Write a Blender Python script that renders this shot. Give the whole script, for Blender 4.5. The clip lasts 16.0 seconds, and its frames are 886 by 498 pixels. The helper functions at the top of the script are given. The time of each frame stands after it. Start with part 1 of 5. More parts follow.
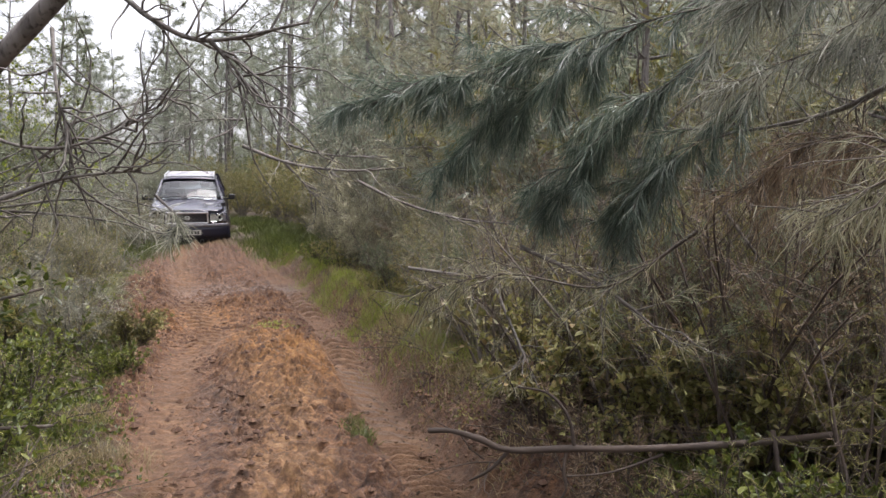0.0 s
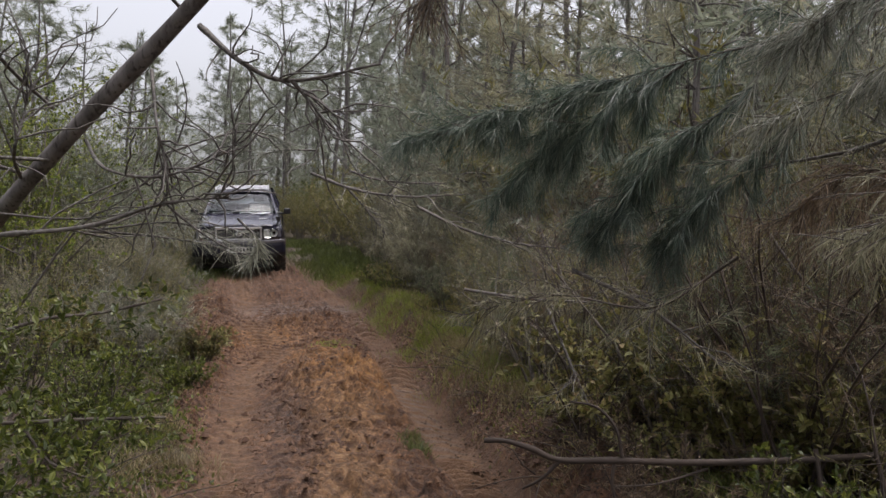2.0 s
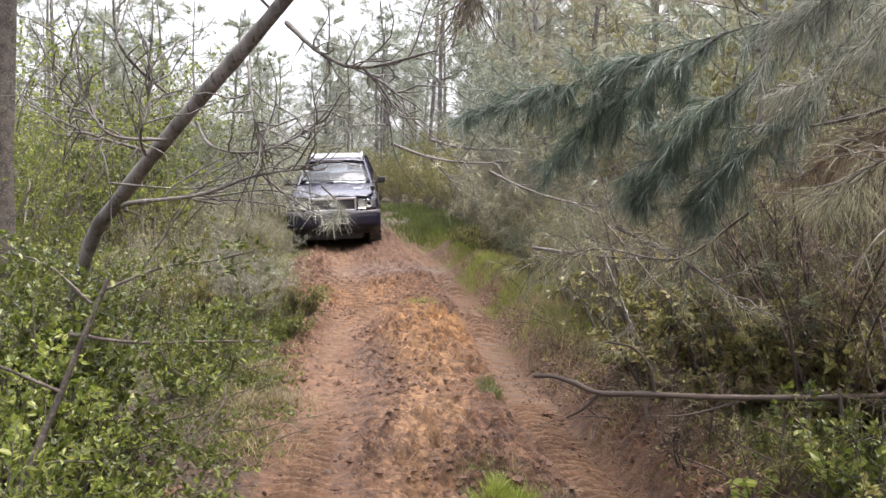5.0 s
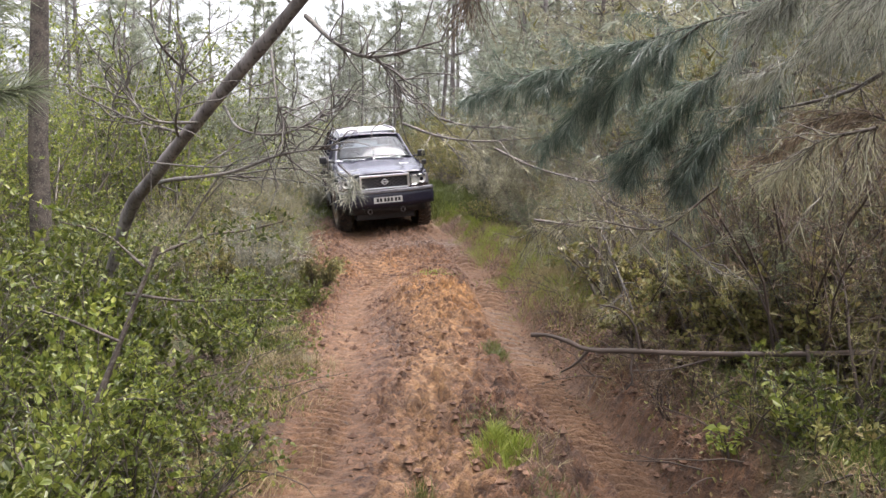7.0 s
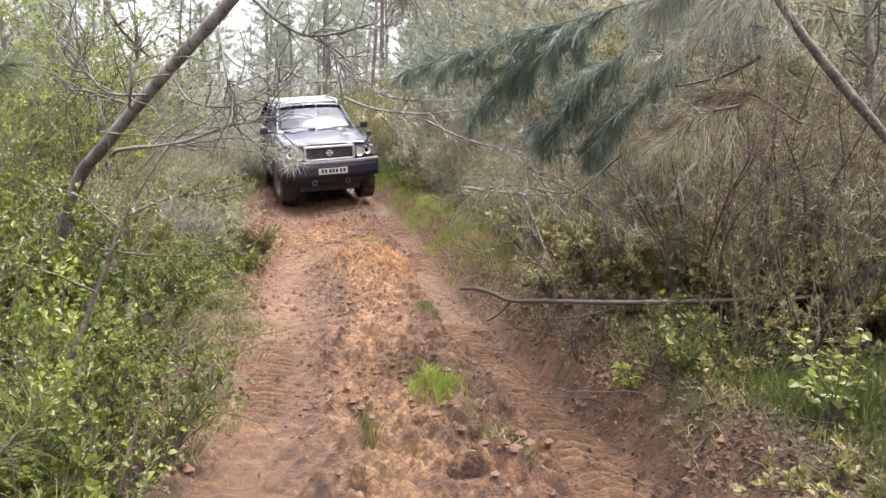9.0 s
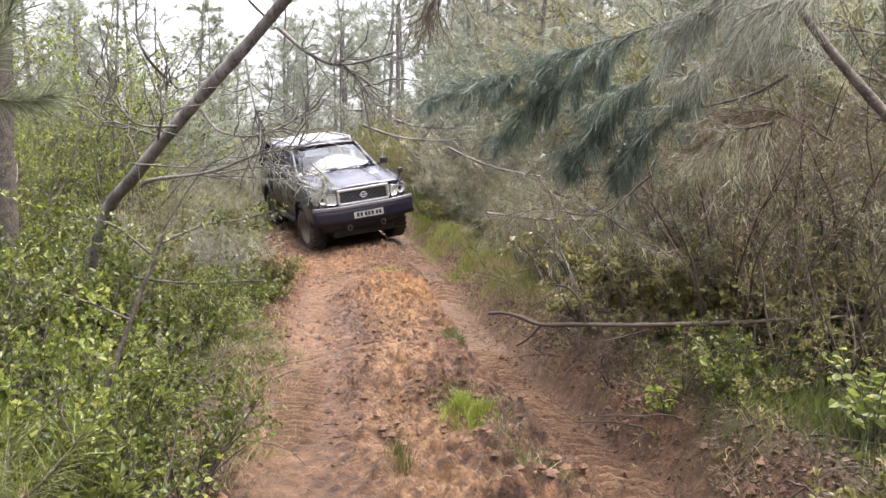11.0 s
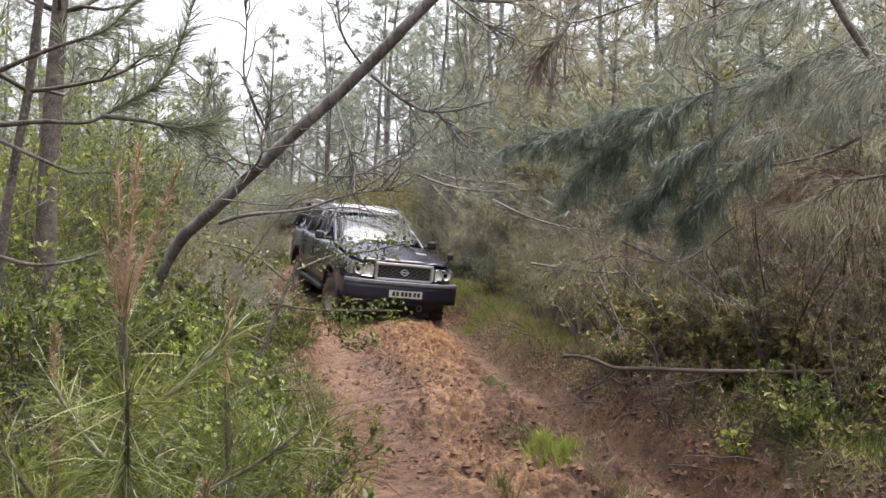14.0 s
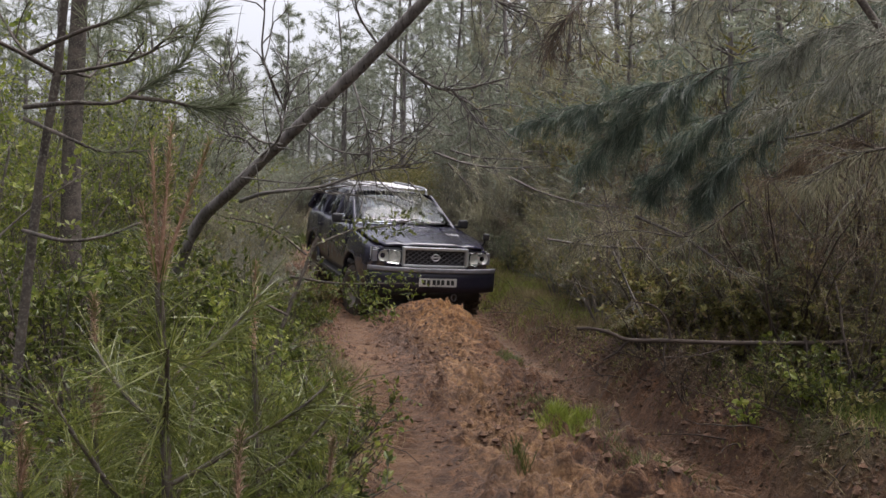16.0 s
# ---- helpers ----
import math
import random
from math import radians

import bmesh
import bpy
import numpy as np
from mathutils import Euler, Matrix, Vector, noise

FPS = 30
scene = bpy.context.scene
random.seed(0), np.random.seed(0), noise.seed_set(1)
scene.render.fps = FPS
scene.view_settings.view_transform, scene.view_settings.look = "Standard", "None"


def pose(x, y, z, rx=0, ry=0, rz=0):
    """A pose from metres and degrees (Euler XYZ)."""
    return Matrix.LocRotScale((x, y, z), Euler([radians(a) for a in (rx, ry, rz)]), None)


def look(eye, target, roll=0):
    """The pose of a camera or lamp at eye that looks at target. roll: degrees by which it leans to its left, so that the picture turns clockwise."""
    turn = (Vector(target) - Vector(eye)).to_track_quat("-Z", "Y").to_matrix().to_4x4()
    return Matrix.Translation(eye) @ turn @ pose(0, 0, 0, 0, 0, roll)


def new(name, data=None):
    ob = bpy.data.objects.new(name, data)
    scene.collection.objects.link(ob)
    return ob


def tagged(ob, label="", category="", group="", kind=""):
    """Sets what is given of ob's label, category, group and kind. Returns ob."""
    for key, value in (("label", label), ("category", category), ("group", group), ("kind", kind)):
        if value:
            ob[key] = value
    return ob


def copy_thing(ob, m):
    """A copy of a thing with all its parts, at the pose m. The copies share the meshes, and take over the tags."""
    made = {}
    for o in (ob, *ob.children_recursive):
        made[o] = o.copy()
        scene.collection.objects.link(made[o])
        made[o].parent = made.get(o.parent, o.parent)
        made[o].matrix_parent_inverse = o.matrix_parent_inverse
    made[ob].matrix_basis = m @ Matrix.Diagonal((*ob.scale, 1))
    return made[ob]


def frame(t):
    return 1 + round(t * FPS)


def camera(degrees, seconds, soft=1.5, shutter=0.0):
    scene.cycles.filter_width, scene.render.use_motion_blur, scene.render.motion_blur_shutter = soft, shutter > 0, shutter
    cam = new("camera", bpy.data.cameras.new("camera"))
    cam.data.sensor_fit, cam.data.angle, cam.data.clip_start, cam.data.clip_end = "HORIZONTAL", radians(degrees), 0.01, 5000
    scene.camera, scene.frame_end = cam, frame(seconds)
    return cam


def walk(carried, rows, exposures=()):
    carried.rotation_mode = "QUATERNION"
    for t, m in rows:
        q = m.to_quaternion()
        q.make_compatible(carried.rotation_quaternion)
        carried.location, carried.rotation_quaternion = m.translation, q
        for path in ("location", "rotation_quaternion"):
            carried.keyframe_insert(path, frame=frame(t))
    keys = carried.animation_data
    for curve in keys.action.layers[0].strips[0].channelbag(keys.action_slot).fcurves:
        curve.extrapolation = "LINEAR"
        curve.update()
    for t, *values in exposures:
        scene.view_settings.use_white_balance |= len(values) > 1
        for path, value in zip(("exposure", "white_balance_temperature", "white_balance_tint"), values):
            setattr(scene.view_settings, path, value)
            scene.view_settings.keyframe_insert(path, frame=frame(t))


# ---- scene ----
# ---- camera ----
PATH = [
    (0, (0.477, -0.232, 1.468), (0.187, 4.757, 1.306), 1.50),
    (0.5, (0.483, -0.299, 1.447), (0.116, 4.687, 1.385), 1.84),
    (1, (0.486, -0.314, 1.467), (0.018, 4.664, 1.453), 1.63),
    (1.5, (0.472, -0.381, 1.487), (-0.069, 4.589, 1.466), 1.33),
    (2, (0.469, -0.495, 1.465), (-0.139, 4.468, 1.441), 2.03),
    (2.5, (0.458, -0.607, 1.423), (-0.203, 4.349, 1.383), 1.91),
    (3, (0.479, -0.749, 1.391), (-0.258, 4.196, 1.331), 1.79),
    (3.5, (0.640, -0.744, 1.441), (-0.287, 4.167, 1.298), 1.37),
    (4, (0.705, -0.831, 1.450), (-0.339, 4.055, 1.261), 1.48),
    (4.5, (0.729, -0.913, 1.457), (-0.407, 3.951, 1.229), 1.42),
    (7, (0.914, -1.390, 1.472), (-0.369, 3.424, 1.049), 1.04),
    (7.5, (0.936, -1.530, 1.461), (-0.337, 3.281, 0.981), 1.15),
    (8, (0.986, -1.654, 1.463), (-0.309, 3.144, 0.910), 0.73),
    (8.5, (1.028, -1.754, 1.433), (-0.273, 3.039, 0.857), 0.58),
    (9, (0.993, -1.873, 1.456), (0.136, 3.018, 0.871), 1.11),
    (11.5, (0.880, -1.881, 1.397), (-0.096, 3.014, 1.089), 0.03),
    (12, (0.623, -1.895, 1.344), (-0.206, 3.031, 1.134), 1.07),
    (12.5, (0.598, -1.990, 1.314), (-0.235, 2.937, 1.153), 0.32),
    (13, (0.470, -2.010, 1.301), (-0.382, 2.916, 1.189), 1.63),
    (13.5, (0.359, -2.133, 1.305), (-0.473, 2.797, 1.233), 1.27),
    (14, (0.264, -2.176, 1.298), (-0.499, 2.765, 1.279), 2.01),
    (14.5, (0.270, -2.192, 1.305), (-0.503, 2.748, 1.332), 2.19),
    (15, (0.280, -2.207, 1.299), (-0.525, 2.727, 1.380), 2.36),
    (15.5, (0.277, -2.257, 1.292), (-0.546, 2.675, 1.311), 2.14),
    (16, (0.289, -2.280, 1.277), (-0.573, 2.642, 1.126), 1.58),
]
cam = camera(56.99, 16.0, soft=1.5)
walk(cam, [(t, look(eye, target, roll)) for t, eye, target, roll in PATH], exposures=[
    (0, 1.5, 6350, 16), (0.8, 1.3, 6350, 16), (1.5, 1, 6350, 16), (2, 0.7, 6350, 16), (2.5, 0.8, 6350, 16), (3, 1.45, 6350, 16), (3.5, 1.8, 6350, 16), (4.5, 2.04, 6350, 16), (7, 1.95, 6350, 16), (8.5, 2.1, 6350, 16), (9, 2.37, 6350, 16), (11.5, 2.15, 6350, 16), (12.5, 1.73, 6350, 16), (14, 1.76, 6350, 16), (14.5, 1.65, 6350, 16), (15, 1.4, 6350, 16), (15.5, 1.02, 6350, 16), (16, 0.85, 6350, 16),
])

# ---- light: bright overcast ----
world = bpy.data.worlds.new("overcast_sky")
scene.world = world
world.use_nodes = True
_wn = world.node_tree.nodes
_sky = _wn.new("ShaderNodeTexSky")
_sky.sky_type, _sky.sun_disc = "NISHITA", False
_sky.sun_elevation, _sky.sun_rotation = radians(75), radians(65)
_sky.dust_density, _sky.air_density, _sky.ozone_density = 6.0, 1.2, 1.0
_hsv = _wn.new("ShaderNodeHueSaturation")
_hsv.inputs["Saturation"].default_value = 0.22
world.node_tree.links.new(_sky.outputs["Color"], _hsv.inputs["Color"])
world.node_tree.links.new(_hsv.outputs["Color"], _wn["Background"].inputs["Color"])
_wn["Background"].inputs["Strength"].default_value = 0.15

sun_data = bpy.data.lights.new("sun", "SUN")
sun_data.energy, sun_data.angle, sun_data.color = 1.05, radians(50), (1.0, 0.96, 0.9)
sun = new("sun", sun_data)
sun.matrix_world = look((0, 0, 30), (-7, -3, 0))

# ---- materials ----
def nodes_of(name):
    m = bpy.data.materials.new(name)
    m.use_nodes = True
    nt = m.node_tree
    return m, nt, nt.nodes["Principled BSDF"]


def ramp(nt, fac, stops):
    r = nt.nodes.new("ShaderNodeValToRGB")
    e = r.color_ramp.elements
    while len(e) < len(stops):
        e.new(0.5)
    for k, (p, c) in zip(e, stops):
        k.position, k.color = p, (*c, 1)
    nt.links.new(fac, r.inputs["Fac"])
    return r.outputs["Color"]


def noise_of(nt, scale, detail=4.0, rough=0.55, coords="Object", stretch=None):
    tc = nt.nodes.new("ShaderNodeTexCoord")
    vec = tc.outputs[coords]
    if stretch:
        mp = nt.nodes.new("ShaderNodeMapping")
        mp.inputs["Scale"].default_value = stretch
        nt.links.new(vec, mp.inputs["Vector"])
        vec = mp.outputs["Vector"]
    n = nt.nodes.new("ShaderNodeTexNoise")
    n.inputs["Scale"].default_value, n.inputs["Detail"].default_value, n.inputs["Roughness"].default_value = scale, detail, rough
    nt.links.new(vec, n.inputs["Vector"])
    return n.outputs["Fac"]


def mixed(nt, a, b, fac, blend="MIX"):
    m = nt.nodes.new("ShaderNodeMix")
    m.data_type, m.blend_type = "RGBA", blend
    for v, sock in ((fac, m.inputs[0]), (a, m.inputs[6]), (b, m.inputs[7])):
        if isinstance(v, (int, float)):
            sock.default_value = v
        elif isinstance(v, tuple):
            sock.default_value = (*v, 1)
        else:
            nt.links.new(v, sock)
    return m.outputs[2]


def bumped(nt, bsdf, height, strength, distance):
    b = nt.nodes.new("ShaderNodeBump")
    b.inputs["Strength"].default_value, b.inputs["Distance"].default_value = strength, distance
    nt.links.new(height, b.inputs["Height"])
    nt.links.new(b.outputs["Normal"], bsdf.inputs["Normal"])


def plain(name, c1, c2, scale=8.0, rough=0.6, metal=0.0, bump=0.0, bump_scale=60.0, coat=0.0, stretch=None, c3=None):
    """A worn surface: two colours mixed by broad noise, a third in fine specks."""
    m, nt, b = nodes_of(name)
    col = mixed(nt, c1, c2, ramp(nt, noise_of(nt, scale, stretch=stretch), [(0.35, (0, 0, 0)), (0.65, (1, 1, 1))]))
    if c3:
        col = mixed(nt, col, c3, ramp(nt, noise_of(nt, scale * 6, stretch=stretch), [(0.5, (0, 0, 0)), (0.7, (1, 1, 1))]))
    nt.links.new(col, b.inputs["Base Color"])
    b.inputs["Roughness"].default_value, b.inputs["Metallic"].default_value, b.inputs["Coat Weight"].default_value = rough, metal, coat
    if bump:
        bumped(nt, b, noise_of(nt, bump_scale, 6, stretch=stretch), 0.6, bump)
    return m


def foliage(name, cols, rough=0.45, through_light=0.3, scale=1.2):
    """Leaf or needle surface: colour varies from piece to piece and in broad patches; some light passes through."""
    m, nt, b = nodes_of(name)
    geo = nt.nodes.new("ShaderNodeNewGeometry")
    n = len(cols)
    isl = ramp(nt, geo.outputs["Random Per Island"], [(i / max(1, n - 1), c) for i, c in enumerate(cols)])
    patch = ramp(nt, noise_of(nt, scale, 3), [(0.3, (0.62, 0.62, 0.6)), (0.7, (1.25, 1.22, 1.1))])
    col = mixed(nt, isl, patch, 1.0, "MULTIPLY")
    nt.links.new(col, b.inputs["Base Color"])
    b.inputs["Roughness"].default_value = rough
    tr = nt.nodes.new("ShaderNodeBsdfTranslucent")
    nt.links.new(col, tr.inputs["Color"])
    mx = nt.nodes.new("ShaderNodeMixShader")
    mx.inputs[0].default_value = through_light
    nt.links.new(b.outputs[0], mx.inputs[1])
    nt.links.new(tr.outputs[0], mx.inputs[2])
    nt.links.new(mx.outputs[0], nt.nodes["Material Output"].inputs["Surface"])
    return m


def ground_material():
    """Clay mud on the track by the stored masks, leaf litter and moss elsewhere."""
    m, nt, b = nodes_of("clay_track")
    def mask(name):
        a = nt.nodes.new("ShaderNodeAttribute")
        a.attribute_name = name
        return a.outputs["Fac"]
    fine, mid, broad = noise_of(nt, 45, 6, 0.7), noise_of(nt, 9, 5, 0.6), noise_of(nt, 1.3, 4)
    red = ramp(nt, mid, [(0.25, (0.048, 0.021, 0.011)), (0.5, (0.11, 0.051, 0.026)), (0.75, (0.185, 0.098, 0.052))])
    red = mixed(nt, red, ramp(nt, fine, [(0.38, (0.034, 0.015, 0.008)), (0.62, (0.2, 0.106, 0.057))]), 0.55)
    tan = ramp(nt, mid, [(0.25, (0.125, 0.064, 0.031)), (0.6, (0.235, 0.134, 0.07)), (0.8, (0.32, 0.2, 0.11))])
    tan = mixed(nt, tan, ramp(nt, fine, [(0.38, (0.09, 0.047, 0.026)), (0.62, (0.34, 0.21, 0.115))]), 0.3)
    orange = ramp(nt, mid, [(0.25, (0.13, 0.057, 0.018)), (0.55, (0.265, 0.132, 0.043)), (0.8, (0.36, 0.21, 0.08))])
    orange = mixed(nt, orange, ramp(nt, fine, [(0.38, (0.08, 0.03, 0.011)), (0.62, (0.34, 0.185, 0.065))]), 0.3)
    wet_dark = ramp(nt, mid, [(0.3, (0.06, 0.029, 0.017)), (0.7, (0.14, 0.077, 0.046))])
    pale = ramp(nt, mid, [(0.25, (0.1, 0.052, 0.028)), (0.55, (0.175, 0.098, 0.056)), (0.8, (0.25, 0.152, 0.094))])
    # random dark specks paint damp spots and the small shadows between clods
    speck = mixed(nt, ramp(nt, noise_of(nt, 17, 8, 0.72), [(0.4, (1.28, 1.28, 1.28)), (0.66, (0.36, 0.3, 0.27))]), ramp(nt, noise_of(nt, 10, 4, 0.65), [(0.42, (1.15, 1.15, 1.15)), (0.62, (0.62, 0.57, 0.55))]), 1.0, "MULTIPLY")
    litter = ramp(nt, fine, [(0.25, (0.018, 0.011, 0.007)), (0.5, (0.05, 0.03, 0.019)), (0.75, (0.12, 0.075, 0.045))])
    moss = ramp(nt, mid, [(0.3, (0.04, 0.055, 0.012)), (0.7, (0.12, 0.15, 0.03))])
    col = mixed(nt, litter, moss, mask("moss"))
    col = mixed(nt, col, red, mask("mud"))
    col = mixed(nt, col, tan, mask("dry"))
    col = mixed(nt, col, orange, mask("orange"))
    col = mixed(nt, col, pale, mask("pale"))
    # damp mud, and the shade laid into the lug grooves
    col = mixed(nt, col, wet_dark, mask("wet_dark"))
    col = mixed(nt, col, mixed(nt, col, speck, 1.0, "MULTIPLY"), mask("lumpy"))
    col = mixed(nt, col, ramp(nt, broad, [(0.3, (0.73, 0.71, 0.6)), (0.7, (1.03, 1.02, 0.89))]), 1.0, "MULTIPLY")
    nt.links.new(col, b.inputs["Base Color"])
    r = nt.nodes.new("ShaderNodeMapRange")
    nt.links.new(mask("wet_dark"), r.inputs["Value"])
    r.inputs["To Min"].default_value, r.inputs["To Max"].default_value = 0.85, 0.5
    nt.links.new(r.outputs["Result"], b.inputs["Roughness"])
    bumped(nt, b, mixed(nt, fine, mid, 0.3), 1.0, 0.05)
    return m


MAT = {
    "ground": ground_material(),
    "clod": plain("clay_lumps", (0.06, 0.03, 0.018), (0.16, 0.088, 0.05), 2.5, 0.9, bump=0.004, c3=(0.045, 0.024, 0.015)),
    "bark": plain("pine_bark", (0.09, 0.078, 0.072), (0.21, 0.19, 0.178), 9, 0.9, bump=0.012, bump_scale=30, stretch=(1, 1, 0.25), c3=(0.035, 0.026, 0.022)),
    "bark_dark": plain("wet_bark", (0.03, 0.022, 0.018), (0.09, 0.07, 0.055), 12, 0.85, bump=0.006, bump_scale=40, c3=(0.14, 0.13, 0.1)),
    "twig": plain("grey_twig", (0.078, 0.066, 0.053), (0.19, 0.165, 0.135), 14, 0.85, bump=0.002),
    "limb": plain("grey_limb", (0.05, 0.043, 0.037), (0.135, 0.118, 0.104), 10, 0.85, bump=0.003, c3=(0.19, 0.18, 0.16)),
    "log": plain("fallen_wood", (0.03, 0.02, 0.015), (0.065, 0.045, 0.033), 6, 0.8, bump=0.004, c3=(0.05, 0.036, 0.027), stretch=(0.3, 1, 1)),
    "needle_blue": foliage("drooping_needles", [(0.026, 0.048, 0.036), (0.064, 0.096, 0.075), (0.13, 0.17, 0.136), (0.3, 0.34, 0.285)], 0.42, 0.35),
    "needle_pale": foliage("silvery_needles", [(0.09, 0.1, 0.08), (0.18, 0.19, 0.155), (0.3, 0.31, 0.26), (0.44, 0.44, 0.39)], 0.42, 0.4),
    "needle": foliage("pine_needles", [(0.075, 0.092, 0.056), (0.15, 0.175, 0.105), (0.26, 0.28, 0.19)], 0.45, 0.55),
    "needle_grey": foliage("thin_grey_needles", [(0.15, 0.15, 0.098), (0.28, 0.272, 0.185), (0.46, 0.44, 0.32)], 0.45, 0.55),
    "needle_brown": foliage("dead_needles", [(0.078, 0.052, 0.032), (0.16, 0.113, 0.073), (0.25, 0.185, 0.127)], 0.6, 0.3),
    "needle_young": foliage("young_pine_needles", [(0.056, 0.07, 0.016), (0.112, 0.134, 0.028), (0.19, 0.2, 0.055)], 0.35, 0.35),
    # paler than the near needles: distance haze put into the colour
    "needle_hazed": foliage("hazed_far_needles", [(0.15, 0.175, 0.135), (0.25, 0.28, 0.22), (0.37, 0.385, 0.32)], 0.6, 0.5, 0.4),
    "leaf": foliage("shrub_leaves", [(0.032, 0.044, 0.01), (0.068, 0.09, 0.017), (0.12, 0.145, 0.027), (0.21, 0.225, 0.055)], 0.35, 0.45),
    "leaf_bright": foliage("fresh_leaves", [(0.095, 0.132, 0.025), (0.185, 0.23, 0.045), (0.33, 0.35, 0.09)], 0.35, 0.55),
    "leaf_dull": foliage("dull_undergrowth", [(0.085, 0.083, 0.027), (0.175, 0.17, 0.056), (0.27, 0.265, 0.095), (0.24, 0.175, 0.09)], 0.5, 0.4),
    "leaf_dead": foliage("dead_leaves", [(0.035, 0.021, 0.012), (0.07, 0.044, 0.026), (0.14, 0.09, 0.055)], 0.75, 0.1),
    "grass": foliage("grass_blades", [(0.045, 0.062, 0.014), (0.085, 0.112, 0.024), (0.15, 0.17, 0.048)], 0.4, 0.4),
    "grass_bright": foliage("bright_grass_blades", [(0.12, 0.16, 0.025), (0.2, 0.25, 0.04), (0.3, 0.33, 0.08)], 0.4, 0.45),
    "dry_grass": foliage("dry_grass_blades", [(0.13, 0.1, 0.05), (0.24, 0.19, 0.1), (0.33, 0.28, 0.17)], 0.6, 0.3),
    "candle_scale": foliage("candle_scales", [(0.22, 0.135, 0.1), (0.36, 0.25, 0.19), (0.5, 0.4, 0.3)], 0.6, 0.3),
    "candle": plain("candle_shoot", (0.2, 0.1, 0.065), (0.34, 0.21, 0.14), 60, 0.7, bump=0.003, c3=(0.16, 0.12, 0.05)),
}
# ---- building tools ----
rng = np.random.default_rng(7)


def mesh_object(name, verts, faces, material, parent=None, label="", smooth=False):
    """Links one mesh made of arrays: verts (n, 3); faces, a list of index arrays (k, corners)."""
    me = bpy.data.meshes.new(name)
    verts = np.asarray(verts, np.float32)
    faces = [np.asarray(f, np.int32) for f in faces if len(f)]
    loops = np.concatenate([f.ravel() for f in faces])
    sizes = np.concatenate([np.full(len(f), f.shape[1], np.int32) for f in faces])
    me.vertices.add(len(verts))
    me.vertices.foreach_set("co", verts.ravel())
    me.loops.add(len(loops))
    me.loops.foreach_set("vertex_index", loops)
    me.polygons.add(len(sizes))
    me.polygons.foreach_set("loop_start", np.r_[0, np.cumsum(sizes)[:-1]].astype(np.int32))
    me.polygons.foreach_set("use_smooth", np.full(len(sizes), smooth))
    me.update(calc_edges=True)
    me.materials.append(material)
    ob = new(name, me)
    if parent:
        ob.parent = parent
    if label:
        tagged(ob, label)
    return ob


def part(name, bm, material, parent, label="", smooth=False):
    me = bpy.data.meshes.new(name)
    if smooth:
        for f in bm.faces:
            f.smooth = True
    bm.to_mesh(me)
    bm.free()
    me.materials.append(material)
    ob = new(name, me)
    ob.parent = parent
    if label:
        tagged(ob, label)
    return ob


def thing(name, label, category, group="", kind=""):
    return tagged(new(name), label, category, group, kind)


def unit(v):
    return v / np.maximum(np.linalg.norm(v, axis=-1, keepdims=True), 1e-9)


def spline(points, n):
    """n points on a smooth curve through the given ones."""
    p = np.asarray(points, float)
    if len(p) == 2:
        return p[0] + np.linspace(0, 1, n)[:, None] * (p[1] - p[0])
    q = np.vstack([2 * p[0] - p[1], p, 2 * p[-1] - p[-2]])
    t = np.linspace(0, len(p) - 1, n)
    i = np.minimum(t.astype(int), len(p) - 2)
    f = (t - i)[:, None]
    a, b, c, d = q[i], q[i + 1], q[i + 2], q[i + 3]
    return 0.5 * (2 * b + (c - a) * f + (2 * a - 5 * b + 4 * c - d) * f**2 + (3 * b - a - 3 * c + d) * f**3)


class Tubes:
    """Collects tapered tubes into one mesh."""

    def __init__(self):
        self.v, self.f, self.n = [], [], 0

    def add(self, points, r0, r1, sides=6, wobble=0.0):
        p = np.asarray(points, float)
        t = unit(np.gradient(p, axis=0))
        ref = np.array([0.31, 0.17, 0.93]) if abs(t[0][2]) < 0.8 else np.array([0.93, 0.31, 0.17])
        a = unit(np.cross(t, ref))
        b = np.cross(t, a)
        r = np.linspace(r0, r1, len(p)) * (1 + wobble * rng.standard_normal(len(p)))
        ang = np.linspace(0, 2 * np.pi, sides, endpoint=False)
        ring = p[:, None] + r[:, None, None] * (np.cos(ang)[None, :, None] * a[:, None] + np.sin(ang)[None, :, None] * b[:, None])
        self.v.append(ring.reshape(-1, 3))
        i = np.arange(len(p) - 1)[:, None] * sides + np.arange(sides)[None]
        j = np.arange(len(p) - 1)[:, None] * sides + (np.arange(sides)[None] + 1) % sides
        self.f.append(np.stack([i, j, j + sides, i + sides], -1).reshape(-1, 4) + self.n)
        self.n += len(p) * sides

    def build(self, name, material, parent=None, label=""):
        return mesh_object(name, np.concatenate(self.v), [np.concatenate(self.f)], material, parent, label, smooth=True)


